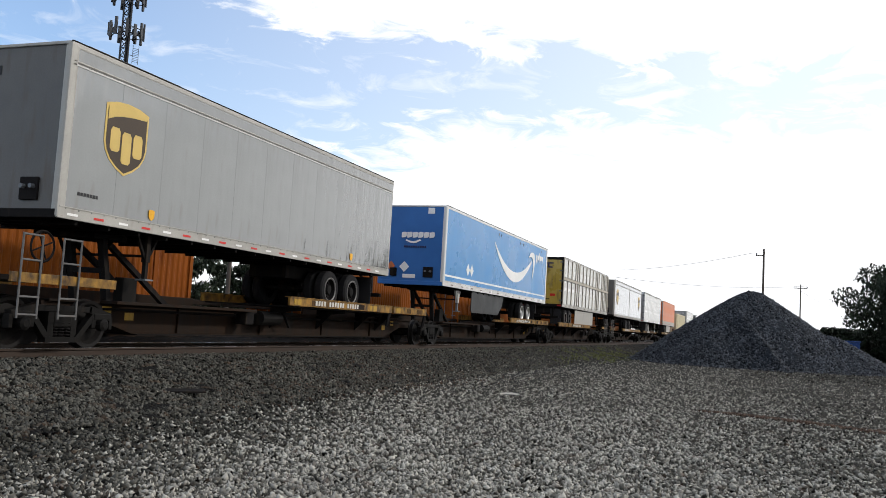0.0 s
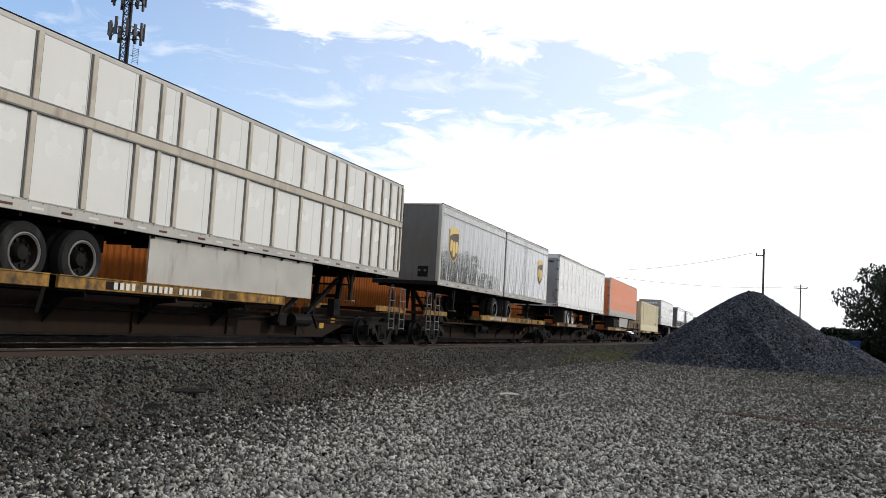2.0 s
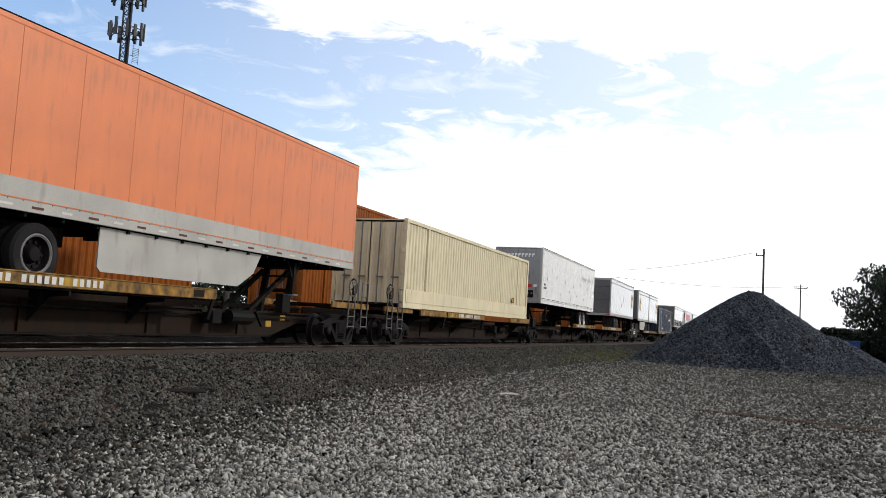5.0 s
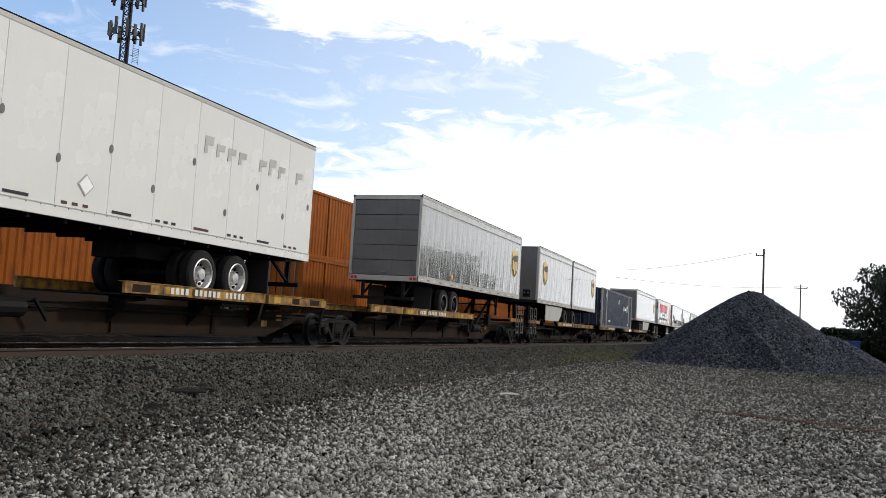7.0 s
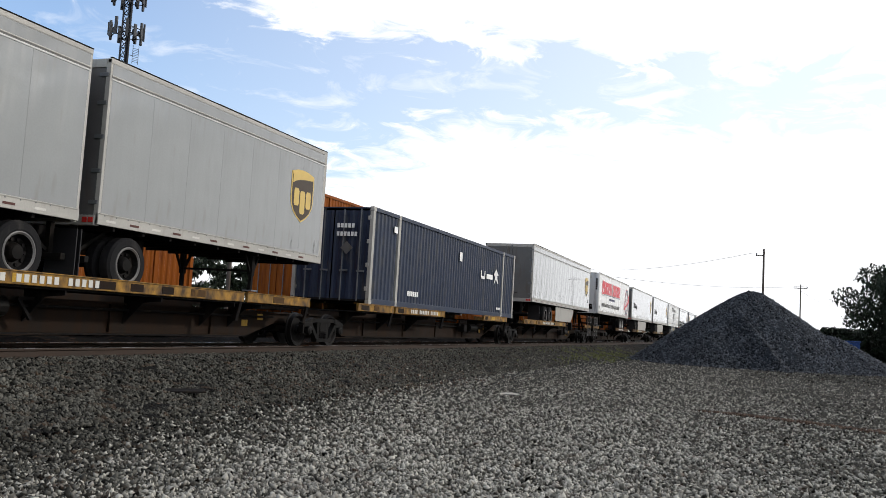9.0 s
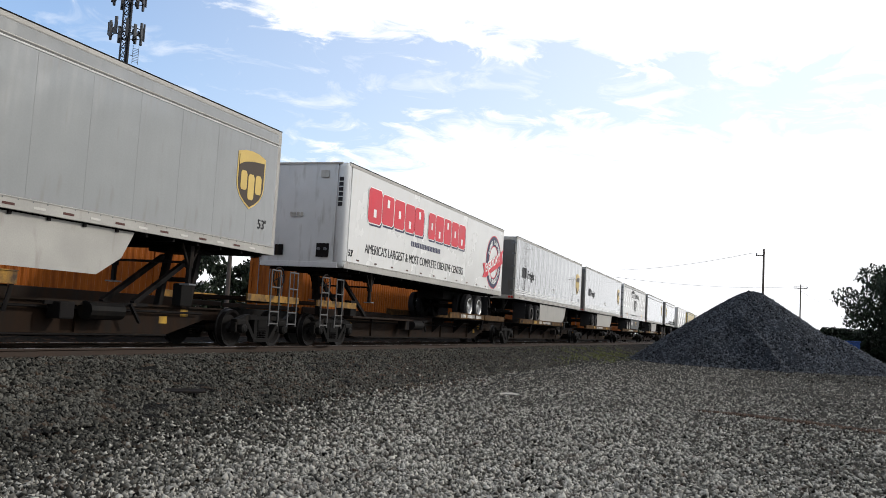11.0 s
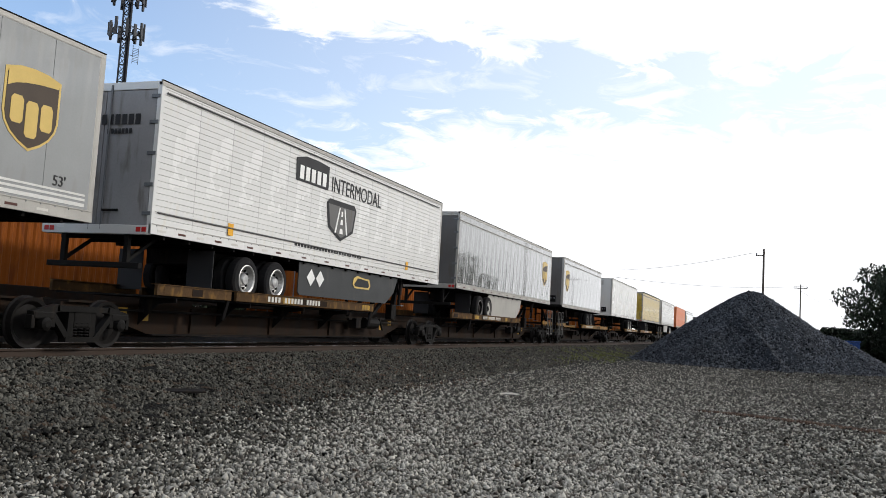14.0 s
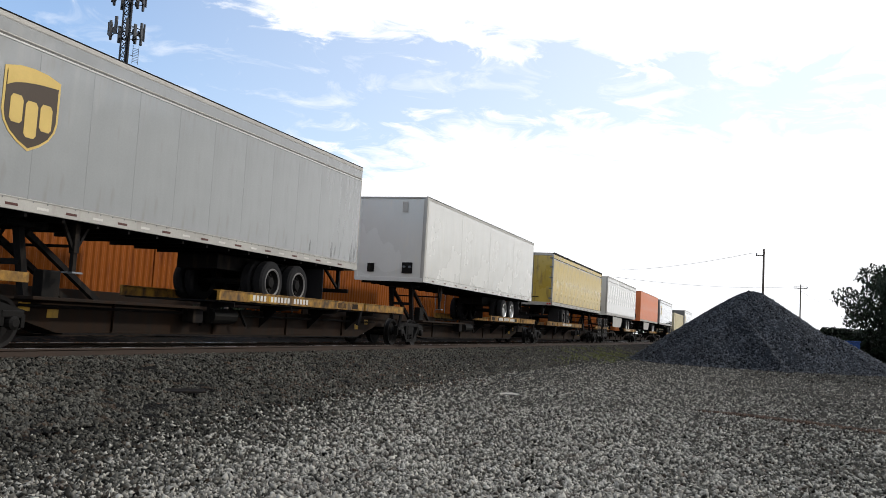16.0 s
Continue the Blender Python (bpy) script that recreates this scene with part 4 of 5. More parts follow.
            part("air_hose", rod(bmesh.new(), (xe + s * 1.3, cy - 0.4, -0.4), (xe + s * 1.9, cy - 0.2, -0.85), 0.03, 6), M["black"], u)
    rail_truck(u, 0.0)
    if last:
        rail_truck(u, L0)
    movers.append((u, xa, D, DECK))
    return u


# ---- trailers ----
REFLECT = [(0, 0), (0.24, 0), (0.24, 0.04), (0, 0.04)]


def trailer(label, x0, length, front_near, axles, paint, style="sheet", cap=None, end_paint=None, rim=True, rail="grey_cap",
            skirt=None, skirt_paint=None, panel=1.22, height=2.93, doors="swing", group="trailers", band=True, bright_legs=False, reflect=True, vivid=False, frame=None, strip=False):
    """A box van trailer. x runs from its near end; z = 0 is the underside of its box."""
    H, L0 = height, length
    t = thing("semi_trailer", label, "trailer", group, at=(x0, D, FLOOR))
    end_paint = end_paint or paint
    cap = cap or rail

    def fx(d):
        return d if front_near else L0 - d

    rounded = front_near and end_paint == "end_white"
    xs0 = 0.30 if rounded else 0.06
    # shell behind the outer panels
    part("far_wall", box(bmesh.new(), 0.05, L0 - 0.05, W - 0.05, W, 0.14, H - 0.1), M[paint], t)
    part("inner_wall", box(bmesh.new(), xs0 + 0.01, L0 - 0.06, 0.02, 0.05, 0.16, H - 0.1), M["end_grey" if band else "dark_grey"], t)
    part("floor_panel", box(bmesh.new(), 0.05, L0 - 0.05, 0.05, W - 0.05, 0.03, 0.14), M["black_steel"], t)
    part("roof", box(bmesh.new(), 0.03, L0 - 0.03, 0.03, W - 0.03, H - 0.035, H - 0.01), M["white_paint"], t)
    z0, z1 = 0.2, H - (0.36 if band else 0.08)
    if style == "reefer":
        bm = bmesh.new()
        zz_, pts = z0, []
        while zz_ < z1 - 0.02:
            zn = min(z1, zz_ + 0.118)
            pts += [(0.0, zz_), (0.0, zn - 0.026), (0.012, zn - 0.022), (0.012, zn - 0.004)]
            zz_ = zn
        n_ = max(1, round((L0 - 0.1) / 1.23))
        pw = (L0 - 0.12) / n_
        a = [bm.verts.new((0.004, y, z)) for y, z in pts]
        b = [bm.verts.new((pw - 0.004, y, z)) for y, z in pts]
        for i in range(len(pts) - 1):
            bm.faces.new((a[i], b[i], b[i + 1], a[i + 1]))
        p0 = part("side_panel", bm, M[paint], t, "horizontally ribbed white panel")
        p0.location = (0.06, 0, 0)
        for k in range(1, n_):
            o = p0.copy()
            scene.collection.objects.link(o)
            o.location = (0.06 + k * pw, 0, 0)
    else:
        n_ = max(1, round((L0 - 0.1) / panel))
        pw = (L0 - 0.06 - xs0) / n_
        gap = 0.002 if band else 0.004
        bm = bmesh.new()
        box(bm, gap, pw - gap, 0.0, 0.018, z0, z1)
        p0 = part("side_panel", bm, M[paint], t)
        p0.location = (xs0, 0, 0)
        for k in range(1, n_):
            o = p0.copy()
            scene.collection.objects.link(o)
            o.location = (xs0 + k * pw, 0, 0)
        if style == "post":
            bm = bmesh.new()
            box(bm, -0.055, 0.055, -0.04, 0.0, z0, z1, 0.012)
            q0 = part("side_post", bm, M["post_beige"], t)
            bm = bmesh.new()
            for q in (-0.085, 0.060):
                box(bm, q, q + 0.025, -0.012, 0.0, z0, z1)
            f0 = part("post_flange", bm, M["dark_grey"], t)
            # bays of 1.22 m, three of them halved
            for k, x in enumerate((0.06, 1.28, 2.5, 3.72, 4.33, 4.94, 6.17, 7.4, 8.63, 9.86, 11.09, 11.7, 12.32, 13.55, 14.16, 14.78, 15.4, 16.0, L0 - 0.07)):
                for p_ in (q0, f0):
                    o = p_ if k == 0 else p_.copy()
                    if k:
                        scene.collection.objects.link(o)
                    o.location = (x, 0, 0)
            for dz in (-0.09, 0.09):
                part("belt_rail", box(bmesh.new(), 0.03, L0 - 0.03, -0.048, -0.002, H * 0.565 + dz, H * 0.565 + dz + 0.03, 0.006), M["dark_grey"], t)
            part("belt_rail", box(bmesh.new(), 0.03, L0 - 0.03, -0.044, -0.002, H * 0.565 - 0.06, H * 0.565 + 0.09, 0.006), M["post_beige"], t)
        elif style == "seam":
            bm = bmesh.new()
            box(bm, -0.025, 0.025, -0.006, 0.002, z0, z1)
            q0 = part("seam_strip", bm, M["dull_white"], t)
            q0.location = (0.06 + pw, 0, 0)
            for k in range(2, n_):
                o = q0.copy()
                scene.collection.objects.link(o)
                o.location = (0.06 + k * pw, 0, 0)
    if band:
        part("upper_panel", box(bmesh.new(), 0.05, L0 - 0.05, 0.0, 0.02, H - 0.33, H - 0.09), M[paint], t)
        part("belt_line", box(bmesh.new(), 0.04, L0 - 0.04, -0.012, 0.01, H - 0.385, H - 0.355, 0.004), M["white_paint"], t)
        part("belt_line", box(bmesh.new(), 0.04, L0 - 0.04, -0.006, 0.01, H - 0.352, H - 0.328, 0.002), M["dark_grey"], t)
        part("belt_line", box(bmesh.new(), 0.04, L0 - 0.04, -0.012, 0.01, H - 0.325, H - 0.300, 0.004), M[cap], t)
        k = 0.4
        while k < L0 - 3:
            q = random.uniform(2.2, 3.4) if not strip else random.uniform(5.5, 7.0)
            part("roof_strip", box(bmesh.new(), k, min(k + q, L0 - 0.3), 0.045, 0.18, H + 0.002, H + random.uniform(0.018, 0.05), 0.006), M["dark_grey"], t)
            k += q + (random.uniform(0.3, 1.3) if not strip else 0.15)
    # thin dark line on top of the near roof edge
    part("roof_edge", box(bmesh.new(), 0.14 if rounded else 0.0, L0, -0.010, 0.04, H + 0.001, H + 0.020, 0.005), M["black_steel"], t, "thin dark line along the roof edge")
    for y in (-0.006, W - 0.09):
        part("top_rail", box(bmesh.new(), 0.14 if rounded else 0.0, L0, y, y + 0.096, H - 0.10, H, 0.02), M[cap], t)
        br = part("bottom_rail", box(bmesh.new(), 0.12 if rounded else 0.0, L0, y - 0.004, y + 0.06, 0.0, 0.20, 0.008), M[rail], t)
        if y < 0:
            bm = bmesh.new()
            for i in range(int(L0 / 0.30)):
                box(bm, 0.15 + i * 0.30, 0.165 + i * 0.30, y - 0.012, y - 0.004, 0.155, 0.175)
            part("rivets", bm, M["galv"], br)
            part("rail_lip", box(bmesh.new(), 0.02, L0 - 0.02, y - 0.014, y - 0.004, 0.182, 0.20), M[cap], br)
            if reflect:
                for i in range(int((L0 - 0.4) / 0.62)):
                    bm = bmesh.new()
                    prism(bm, [(0.2 + i * 0.62 + a, 0.06 + b) for a, b in REFLECT], 0.004, Matrix.Translation((0, y - 0.0085, 0)))
                    # unless vivid, the strips get colours already dimmed for the slanting view
                    part("reflector", bm, M[("red", "dull_red")[not vivid] if i % 2 else ("white", "dull_white")[not vivid]], br)
    # the front wall, with rounded upright corners
    xf = fx(0.0)
    s = 1 if front_near else -1
    bm = bmesh.new()
    box(bm, min(xf, xf + s * 0.06), max(xf, xf + s * 0.06), 0.29 if rounded else 0.05, W - (0.29 if rounded else 0.05), 0.0, H - 0.03)
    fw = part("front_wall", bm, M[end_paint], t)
    if front_near:
        for y in (0.0, W - 0.12):
            cp = end_paint if rounded or y else cap
            cw = 0.30 if rounded else 0.13
            part("corner_post", box(bmesh.new(), -0.025, cw + 0.03, y - 0.012 - (cw - 0.13 if y else 0), y + 0.002 + (cw if not y else 0.13), 0.0, H - 0.005, 0.13 if cw > 0.2 else 0.045), M[cp], t, smooth=rounded)
        part("front_rail", box(bmesh.new(), -0.03, 0.05, 0.16 if rounded else 0.03, W - 0.03, H - 0.05, H + 0.004, 0.012), M[cap], fw)
        part("front_sill", box(bmesh.new(), -0.03, 0.05, 0.14 if rounded else 0.03, W - 0.03, -0.01, 0.14, 0.012), M["black_steel" if end_paint == "dark_grey" else end_paint], fw)
        # black box standing proud of the wall, carrying the hose couplings
        hb = part("hose_box", box(bmesh.new(), -0.05, -0.002, 0.42, 0.80, 0.28, 0.66, 0.015), M["black_steel"], fw, "dark raised box with air hose couplings")
        for y in (0.5, 0.7):
            part("hose_coupling", rod(bmesh.new(), (-0.13, y, 0.5), (-0.05, y, 0.5), 0.04, 8), M["galv"], hb)
        part("document_box", box(bmesh.new(), -0.05, -0.002, 1.85, 2.1, 0.3, 0.6, 0.01), M["frame_grey"], fw)
    else:
        for y in (0.0, W - 0.1):
            part("corner_post", box(bmesh.new(), L0 - 0.14, L0 + 0.012, y - 0.008, y + 0.108, 0.0, H - 0.005, 0.04), M[cap], t)
    # the rear frame and doors
    xr = fx(L0)
    frame_paint = frame or rail
    s = -1 if front_near else 1
    rf = part("rear_frame", box(bmesh.new(), min(xr, xr + s * 0.10), max(xr, xr + s * 0.10), 0.002, 0.10, 0.0, H - 0.002, 0.012), M[frame_paint], t)
    part("rear_post", box(bmesh.new(), min(xr, xr + s * 0.10), max(xr, xr + s * 0.10), W - 0.10, W - 0.002, 0.0, H - 0.002, 0.012), M[frame_paint], rf)
    part("rear_header", box(bmesh.new(), min(xr, xr + s * 0.10), max(xr, xr + s * 0.10), 0.10, W - 0.10, H - 0.16, H - 0.004, 0.01), M[frame_paint], rf)
    part("rear_sill", box(bmesh.new(), min(xr - s * 0.03, xr + s * 0.12), max(xr - s * 0.03, xr + s * 0.12), 0.06, W - 0.06, -0.02, 0.16, 0.012), M[frame_paint], rf)
    if not front_near:
        if doors == "roll":
            for k in range(5):
                zA = 0.17 + k * (H - 0.34) / 5
                part("door_slat", box(bmesh.new(), 0.02, 0.06, 0.11, W - 0.11, zA + 0.008, zA + (H - 0.34) / 5 - 0.008, 0.008), M[end_paint], rf)
            part("door_handle", box(bmesh.new(), -0.02, 0.02, W / 2 - 0.12, W / 2 + 0.12, 0.25, 0.32, 0.01), M["galv"], rf)
        else:
            for k in range(2):
                yA = 0.105 + k * (W - 0.21) / 2
                yB = yA + (W - 0.21) / 2
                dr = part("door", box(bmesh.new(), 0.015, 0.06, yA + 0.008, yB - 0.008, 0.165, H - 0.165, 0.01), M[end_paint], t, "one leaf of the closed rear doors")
                yr = yB - 0.14 if k == 0 else yA + 0.14
                part("lock_rod", rod(bmesh.new(), (-0.012, yr, 0.06), (-0.012, yr, H - 0.06), 0.02, 8), M["galv"], dr)
                part("lock_handle", box(bmesh.new(), -0.035, 0.0, min(yr, yr + (-0.38 if k == 0 else 0.38)), max(yr, yr + (-0.38 if k == 0 else 0.38)), 0.42, 0.46, 0.006), M["black_steel"], dr)
                for z in (0.35, 0.9, 1.5, 2.1, 2.6):
                    yh = 0.03 if k == 0 else W - 0.22
                    part("hinge", box(bmesh.new(), -0.018, 0.02, yh, yh + 0.19, z, z + 0.07, 0.006), M["galv"], dr)
        for y in (0.12, 0.25, W - 0.16, W - 0.29):
            part("tail_lamp", box(bmesh.new(), -0.045, -0.03, y - 0.05, y + 0.05, 0.03, 0.12, 0.006), M["red"], rf)
    bm = bmesh.new()
    for y in (0.55, W - 0.55):
        box(bm, min(xr, xr + s * 0.09) + 0.02, max(xr, xr + s * 0.09) + 0.02, y - 0.05, y + 0.05, -0.56, 0.0)
    box(bm, min(xr, xr + s * 0.1), max(xr, xr + s * 0.1), 0.2, W - 0.2, -0.66, -0.55, 0.012)
    bar(bm, (xr + s * 0.1, 0.55, -0.5), (xr + s * 0.9, 0.55, 0.0), 0.06, 0.06)
    bar(bm, (xr + s * 0.1, W - 0.55, -0.5), (xr + s * 0.9, W - 0.55, 0.0), 0.06, 0.06)
    part("underride_guard", bm, M["frame_grey"], t)
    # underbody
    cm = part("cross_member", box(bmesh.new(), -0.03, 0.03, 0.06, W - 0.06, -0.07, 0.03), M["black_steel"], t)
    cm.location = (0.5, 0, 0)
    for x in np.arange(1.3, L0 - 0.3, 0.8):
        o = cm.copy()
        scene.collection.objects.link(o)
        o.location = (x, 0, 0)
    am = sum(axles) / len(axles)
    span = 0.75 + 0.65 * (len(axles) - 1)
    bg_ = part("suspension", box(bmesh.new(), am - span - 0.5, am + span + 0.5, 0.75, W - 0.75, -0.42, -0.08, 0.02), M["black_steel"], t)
    for ax in axles:
        part("axle", rod(bmesh.new(), (ax, 0.1, -0.63), (ax, W - 0.1, -0.63), 0.07, 10), M["black_steel"], bg_)
        for near in (True, False):
            road_wheel(t, ax, -0.63, rim, near)
    back = -1 if not front_near else 1
    part("mud_flap", box(bmesh.new(), am + back * (span + 0.55) - 0.01, am + back * (span + 0.55) + 0.01, 0.08, 0.72, -1.0, -0.12), M["black"], t)
    part("mud_flap", box(bmesh.new(), am + back * (span + 0.55) - 0.01, am + back * (span + 0.55) + 0.01, W - 0.72, W - 0.08, -1.0, -0.12), M["black"], t)
    lx = fx(2.7)
    for y in (0.35, W - 0.35):
        landing_leg(t, lx, y, bright_legs)
    part("leg_brace", bar(bmesh.new(), (lx, 0.35, -0.4), (lx, W - 0.35, -0.4), 0.05, 0.05), M["black_steel"], t)
    part("kingpin_plate", box(bmesh.new(), min(fx(0.3), fx(1.8)), max(fx(0.3), fx(1.8)), 0.5, W - 0.5, -0.04, 0.02), M["black_steel"], t)
    if skirt:
        a, b, dz = skirt
        pts = [(a, -0.02), (a, -dz + 0.08), (a + 0.1, -dz), (b - 0.9, -dz), (b - 0.3, -dz * 0.6), (b, -0.02)] if skirt_paint != "flat" else [(a, -0.02), (a, -dz), (b, -dz), (b, -0.02)]
        bm = bmesh.new()
        prism(bm, pts, 0.03, Matrix.Translation((0, 0.10, 0)))
        part("side_skirt", bm, M["grey_cap" if skirt_paint in (None, "flat") else skirt_paint], t, "flat panel skirt under the box")
    movers.append((t, x0, D, FLOOR))
    return t


def bars(parent, x, z, w, h, count, paint, end=False, name="lettering", slant=0.0, y=0.0):
    """Plain bars that stand for lettering."""
    bm = bmesh.new()
    m = Matrix.Translation((0 if not end else 0, 0, 0))
    pw = w / count
    for i in range(count):
        a = i * pw
        pts = [(a, 0), (a + pw * 0.72, 0), (a + pw * 0.72 + slant, h), (a + slant, h)]
        mm = Matrix.Translation((x, y, z)) @ (END if end else SIDE) @ Matrix.Translation((0, -0.005, 0))
        prism(bm, pts, 0.005, mm)
    return part(name, bm, M[paint], parent)


def bent(pts_a, pts_b):
    return pts_a + pts_b[::-1]


# ---- the train's loads, in order ----
L53, L45, L28 = 16.15, 13.72, 8.53
# Ends take a shaded, darker tone of the side paint.
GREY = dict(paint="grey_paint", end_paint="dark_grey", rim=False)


def grey_trailer(x0, length, front_near, axles, **kw):
    kw.setdefault("label", "weathered grey box trailer with a gold and brown shield badge")
    opts = dict(GREY)
    opts.update(kw)
    label = opts.pop("label")
    mark = opts.pop("mark", True)
    inset = opts.pop("inset", 1.2)
    lead = opts.pop("lead", 1.45)
    t = trailer(label, x0, length, front_near, [a - x0 for a in axles], **opts)
    if mark:
        shield_badge(t, lead if front_near else length - inset, 0.93, 1.30)
    if front_near:
        bars(t, -0.004, 2.42, 0.75, 0.16, 8, "black", end=True, y=2.2)
    return t


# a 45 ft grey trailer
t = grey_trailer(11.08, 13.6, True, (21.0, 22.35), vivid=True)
decal("warning_label", shield_pts(0.16, 0.2), M["amber"], t, 2.3, -0.01, 0.24)
decal("warning_label", shield_pts(0.16, 0.2), M["amber"], t, 10.9, -0.01, 0.24)
bars(t, 0.4, 0.42, 0.5, 0.06, 7, "black")

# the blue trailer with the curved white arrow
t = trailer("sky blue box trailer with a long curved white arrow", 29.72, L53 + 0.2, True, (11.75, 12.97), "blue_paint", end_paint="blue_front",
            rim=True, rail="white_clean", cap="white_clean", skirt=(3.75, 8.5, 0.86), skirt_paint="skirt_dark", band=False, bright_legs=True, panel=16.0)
n_ = 26
up, lo = [], []
for i in range(n_ + 1):
    u_ = i / n_
    x = 6.3 + 6.6 * u_
    mid = 2.25 - 4.0 * u_ * (1 - u_) * 1.12 - 0.28 * u_
    th = 0.05 + 0.42 * math.sin(math.pi * min(1.0, u_ * 0.92 + 0.02)) ** 0.9
    up.append((x, mid + th * 0.5))
    lo.append((x, mid - th * 0.5))
decal("arrow_curve", bent(lo, up), M["white"], t, 0, -0.008, 0, label="curved white arrow")
decal("arrow_head", [(12.36, 2.19), (12.52, 2.32), (12.74, 2.41), (13.0, 2.45), (13.26, 2.43), (13.44, 2.36), (13.54, 2.22), (13.56, 2.02), (13.51, 1.78), (13.42, 1.52), (13.30, 1.28), (13.20, 1.14), (13.10, 1.17), (13.19, 1.42), (13.25, 1.68), (13.26, 1.90), (13.20, 2.06), (13.06, 2.15), (12.86, 2.19), (12.6, 2.19), (12.42, 2.15)], M["white"], t, 0, -0.014, 0)
for i, (hh, dz) in enumerate(((0.52, -0.16), (0.36, 0), (0.5, 0), (0.36, 0), (0.36, 0))):
    w_ = 0.42 if i == 3 else (0.1 if i == 2 else 0.24)
    xx = 13.85 + (0, 0.33, 0.62, 0.78, 1.27)[i]
    decal("brand_bar", [(0, 0), (w_ * 0.3, 0), (w_ * 0.35, hh * 0.3), (w_, hh * 0.4), (w_, hh * 0.9), (w_ * 0.8, hh), (0, hh)], M["white"], t, xx, -0.008, 2.06 + dz)
for xx in (2.55, 3.03):
    decal("hazard_placard", [(0, 0.24), (0.22, 0), (0.44, 0.24), (0.22, 0.48)], M["white"], t, xx, -0.008, 0.55)
part("rear_edge", box(bmesh.new(), L53 - 0.02, L53 + 0.2, -0.012, -0.001, 0.2, 2.83, 0.004), M["white_clean"], t)
part("white_stripe", box(bmesh.new(), 0.05, L53 - 0.05, -0.006, -0.002, 0.36, 0.43), M["white"], t)
for xx in (6.9, 7.3, 10.6, 11.2, 14.9):
    decal("vent_disc", [(0.06 * math.cos(q * 0.628), 0.06 * math.sin(q * 0.628)) for q in range(10)], M["dark_grey"], t, xx, -0.006, 2.66)
for i in range(6):
    decal("brand_bar", [(0, 0), (0.05, 0), (0.16, 0.02), (0.2, 0.06), (0.2, 0.2), (0.14, 0.22), (0, 0.2)], M["white"], t, -0.03, 1.72 - 0.22 * i, 1.72, end=True)
decal("brand_curve", [(0, 0.06), (0.2, -0.02), (0.4, -0.02), (0.62, 0.08), (0.56, 0.12), (0.38, 0.05), (0.2, 0.05), (0.02, 0.11)], M["white"], t, -0.03, 1.55, 1.55, end=True)
bars(t, -0.032, 1.36, 0.9, 0.07, 10, "navy", end=True, y=1.6)
decal("hazard_placard", [(0, 0.2), (0.2, 0), (0.4, 0.2), (0.2, 0.4)], M["white"], t, -0.03, 1.75, 0.45, end=True)
decal("hazard_placard", [(0, 0.17), (0.17, 0), (0.34, 0.17), (0.17, 0.34)], M["orange_paint"], t, -0.03, 2.25, 0.5, end=True)
decal("paper_label", rect(0.5, 0.14), M["white"], t, -0.03, 1.6, 0.24, end=True)
decal("paper_label", rect(0.26, 0.22), M["white"], t, -0.03, 0.72, 2.62, end=True)

# the white panelled trailer with yellow doors
t = trailer("old white trailer with framed side panels and dirty yellow doors", 50.5, 16.4, False, (1.45, 2.7), "white_paint", style="post", cap="grey_cap",
            end_paint="yellow_paint", rim=False, rail="grey_cap", skirt=(4.45, 10.9, 0.92), skirt_paint="flat", band=False, panel=1.16, frame="black_steel")
for i in range(3):
    decal("brand_bar", [(0.05, 0), (0.3, 0), (0.3, 0.08), (0.1, 0.08), (0.1, 0.24), (0.34, 0.24), (0.34, 0.32), (0.05, 0.32), (0, 0.27), (0, 0.05)], M["navy"], t, -0.02, 1.62 - 0.33 * i, 2.28, end=True)
decal("hazard_placard", [(0, 0.15), (0.15, 0), (0.3, 0.15), (0.15, 0.3)], M["white"], t, 0.0, 2.3, 0.55, end=True)
decal("paper_label", rect(0.3, 0.14), M["red"], t, 0.0, 0.75, 0.62, end=True)

# two short grey trailers back to back
grey_trailer(70.6, L28, True, (78.15,), label="short grey box trailer with a shield badge, front first", cap="grey_cap")
grey_trailer(79.33, 8.4, False, (80.43,), label="short grey box trailer with a shield badge, doors first", inset=1.75)

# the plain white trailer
t = trailer("plain white box trailer with upright seams and shaded grey rear doors", 90.75, 15.95, False, (3.4, 4.7), "white_clean", style="seam", cap="grey_cap",
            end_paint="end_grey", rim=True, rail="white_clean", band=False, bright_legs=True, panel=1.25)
bars(t, 0.0, 2.50, 0.75, 0.13, 9, "black", end=True, y=1.1)
for xa_, xb_ in ((0.1, 6.1), (11.2, 16.1)):
    part("roof_cover", box(bmesh.new(), xa_, min(xb_, 15.9), 0.0, W, 2.952, 3.02, 0.02), M["white_paint"], t)
part("tool_box", box(bmesh.new(), 2.55, 3.05, 0.1, 0.5, -1.0, -0.18, 0.02), M["dark_grey"], t)

# the orange trailer
t = trailer("faded orange box trailer with a grey lower panel", 109.5, L53, False, (3.5, 4.8), "orange_paint", style="sheet", cap="orange_paint",
            end_paint="orange_paint", rim=False, rail="grey_cap", skirt=(6.2, 11.5, 0.8), band=False, panel=1.3)
part("lower_panel", box(bmesh.new(), 0.05, L53 - 0.05, -0.012, -0.004, 0.2, 0.5), M["grey_cap"], t)
for zz_ in (0.6, 1.1, 1.6, 2.1, 2.6):
    part("side_hinge", box(bmesh.new(), -0.03, 0.28, -0.02, -0.002, zz_, zz_ + 0.06), M["grey_cap"], t)

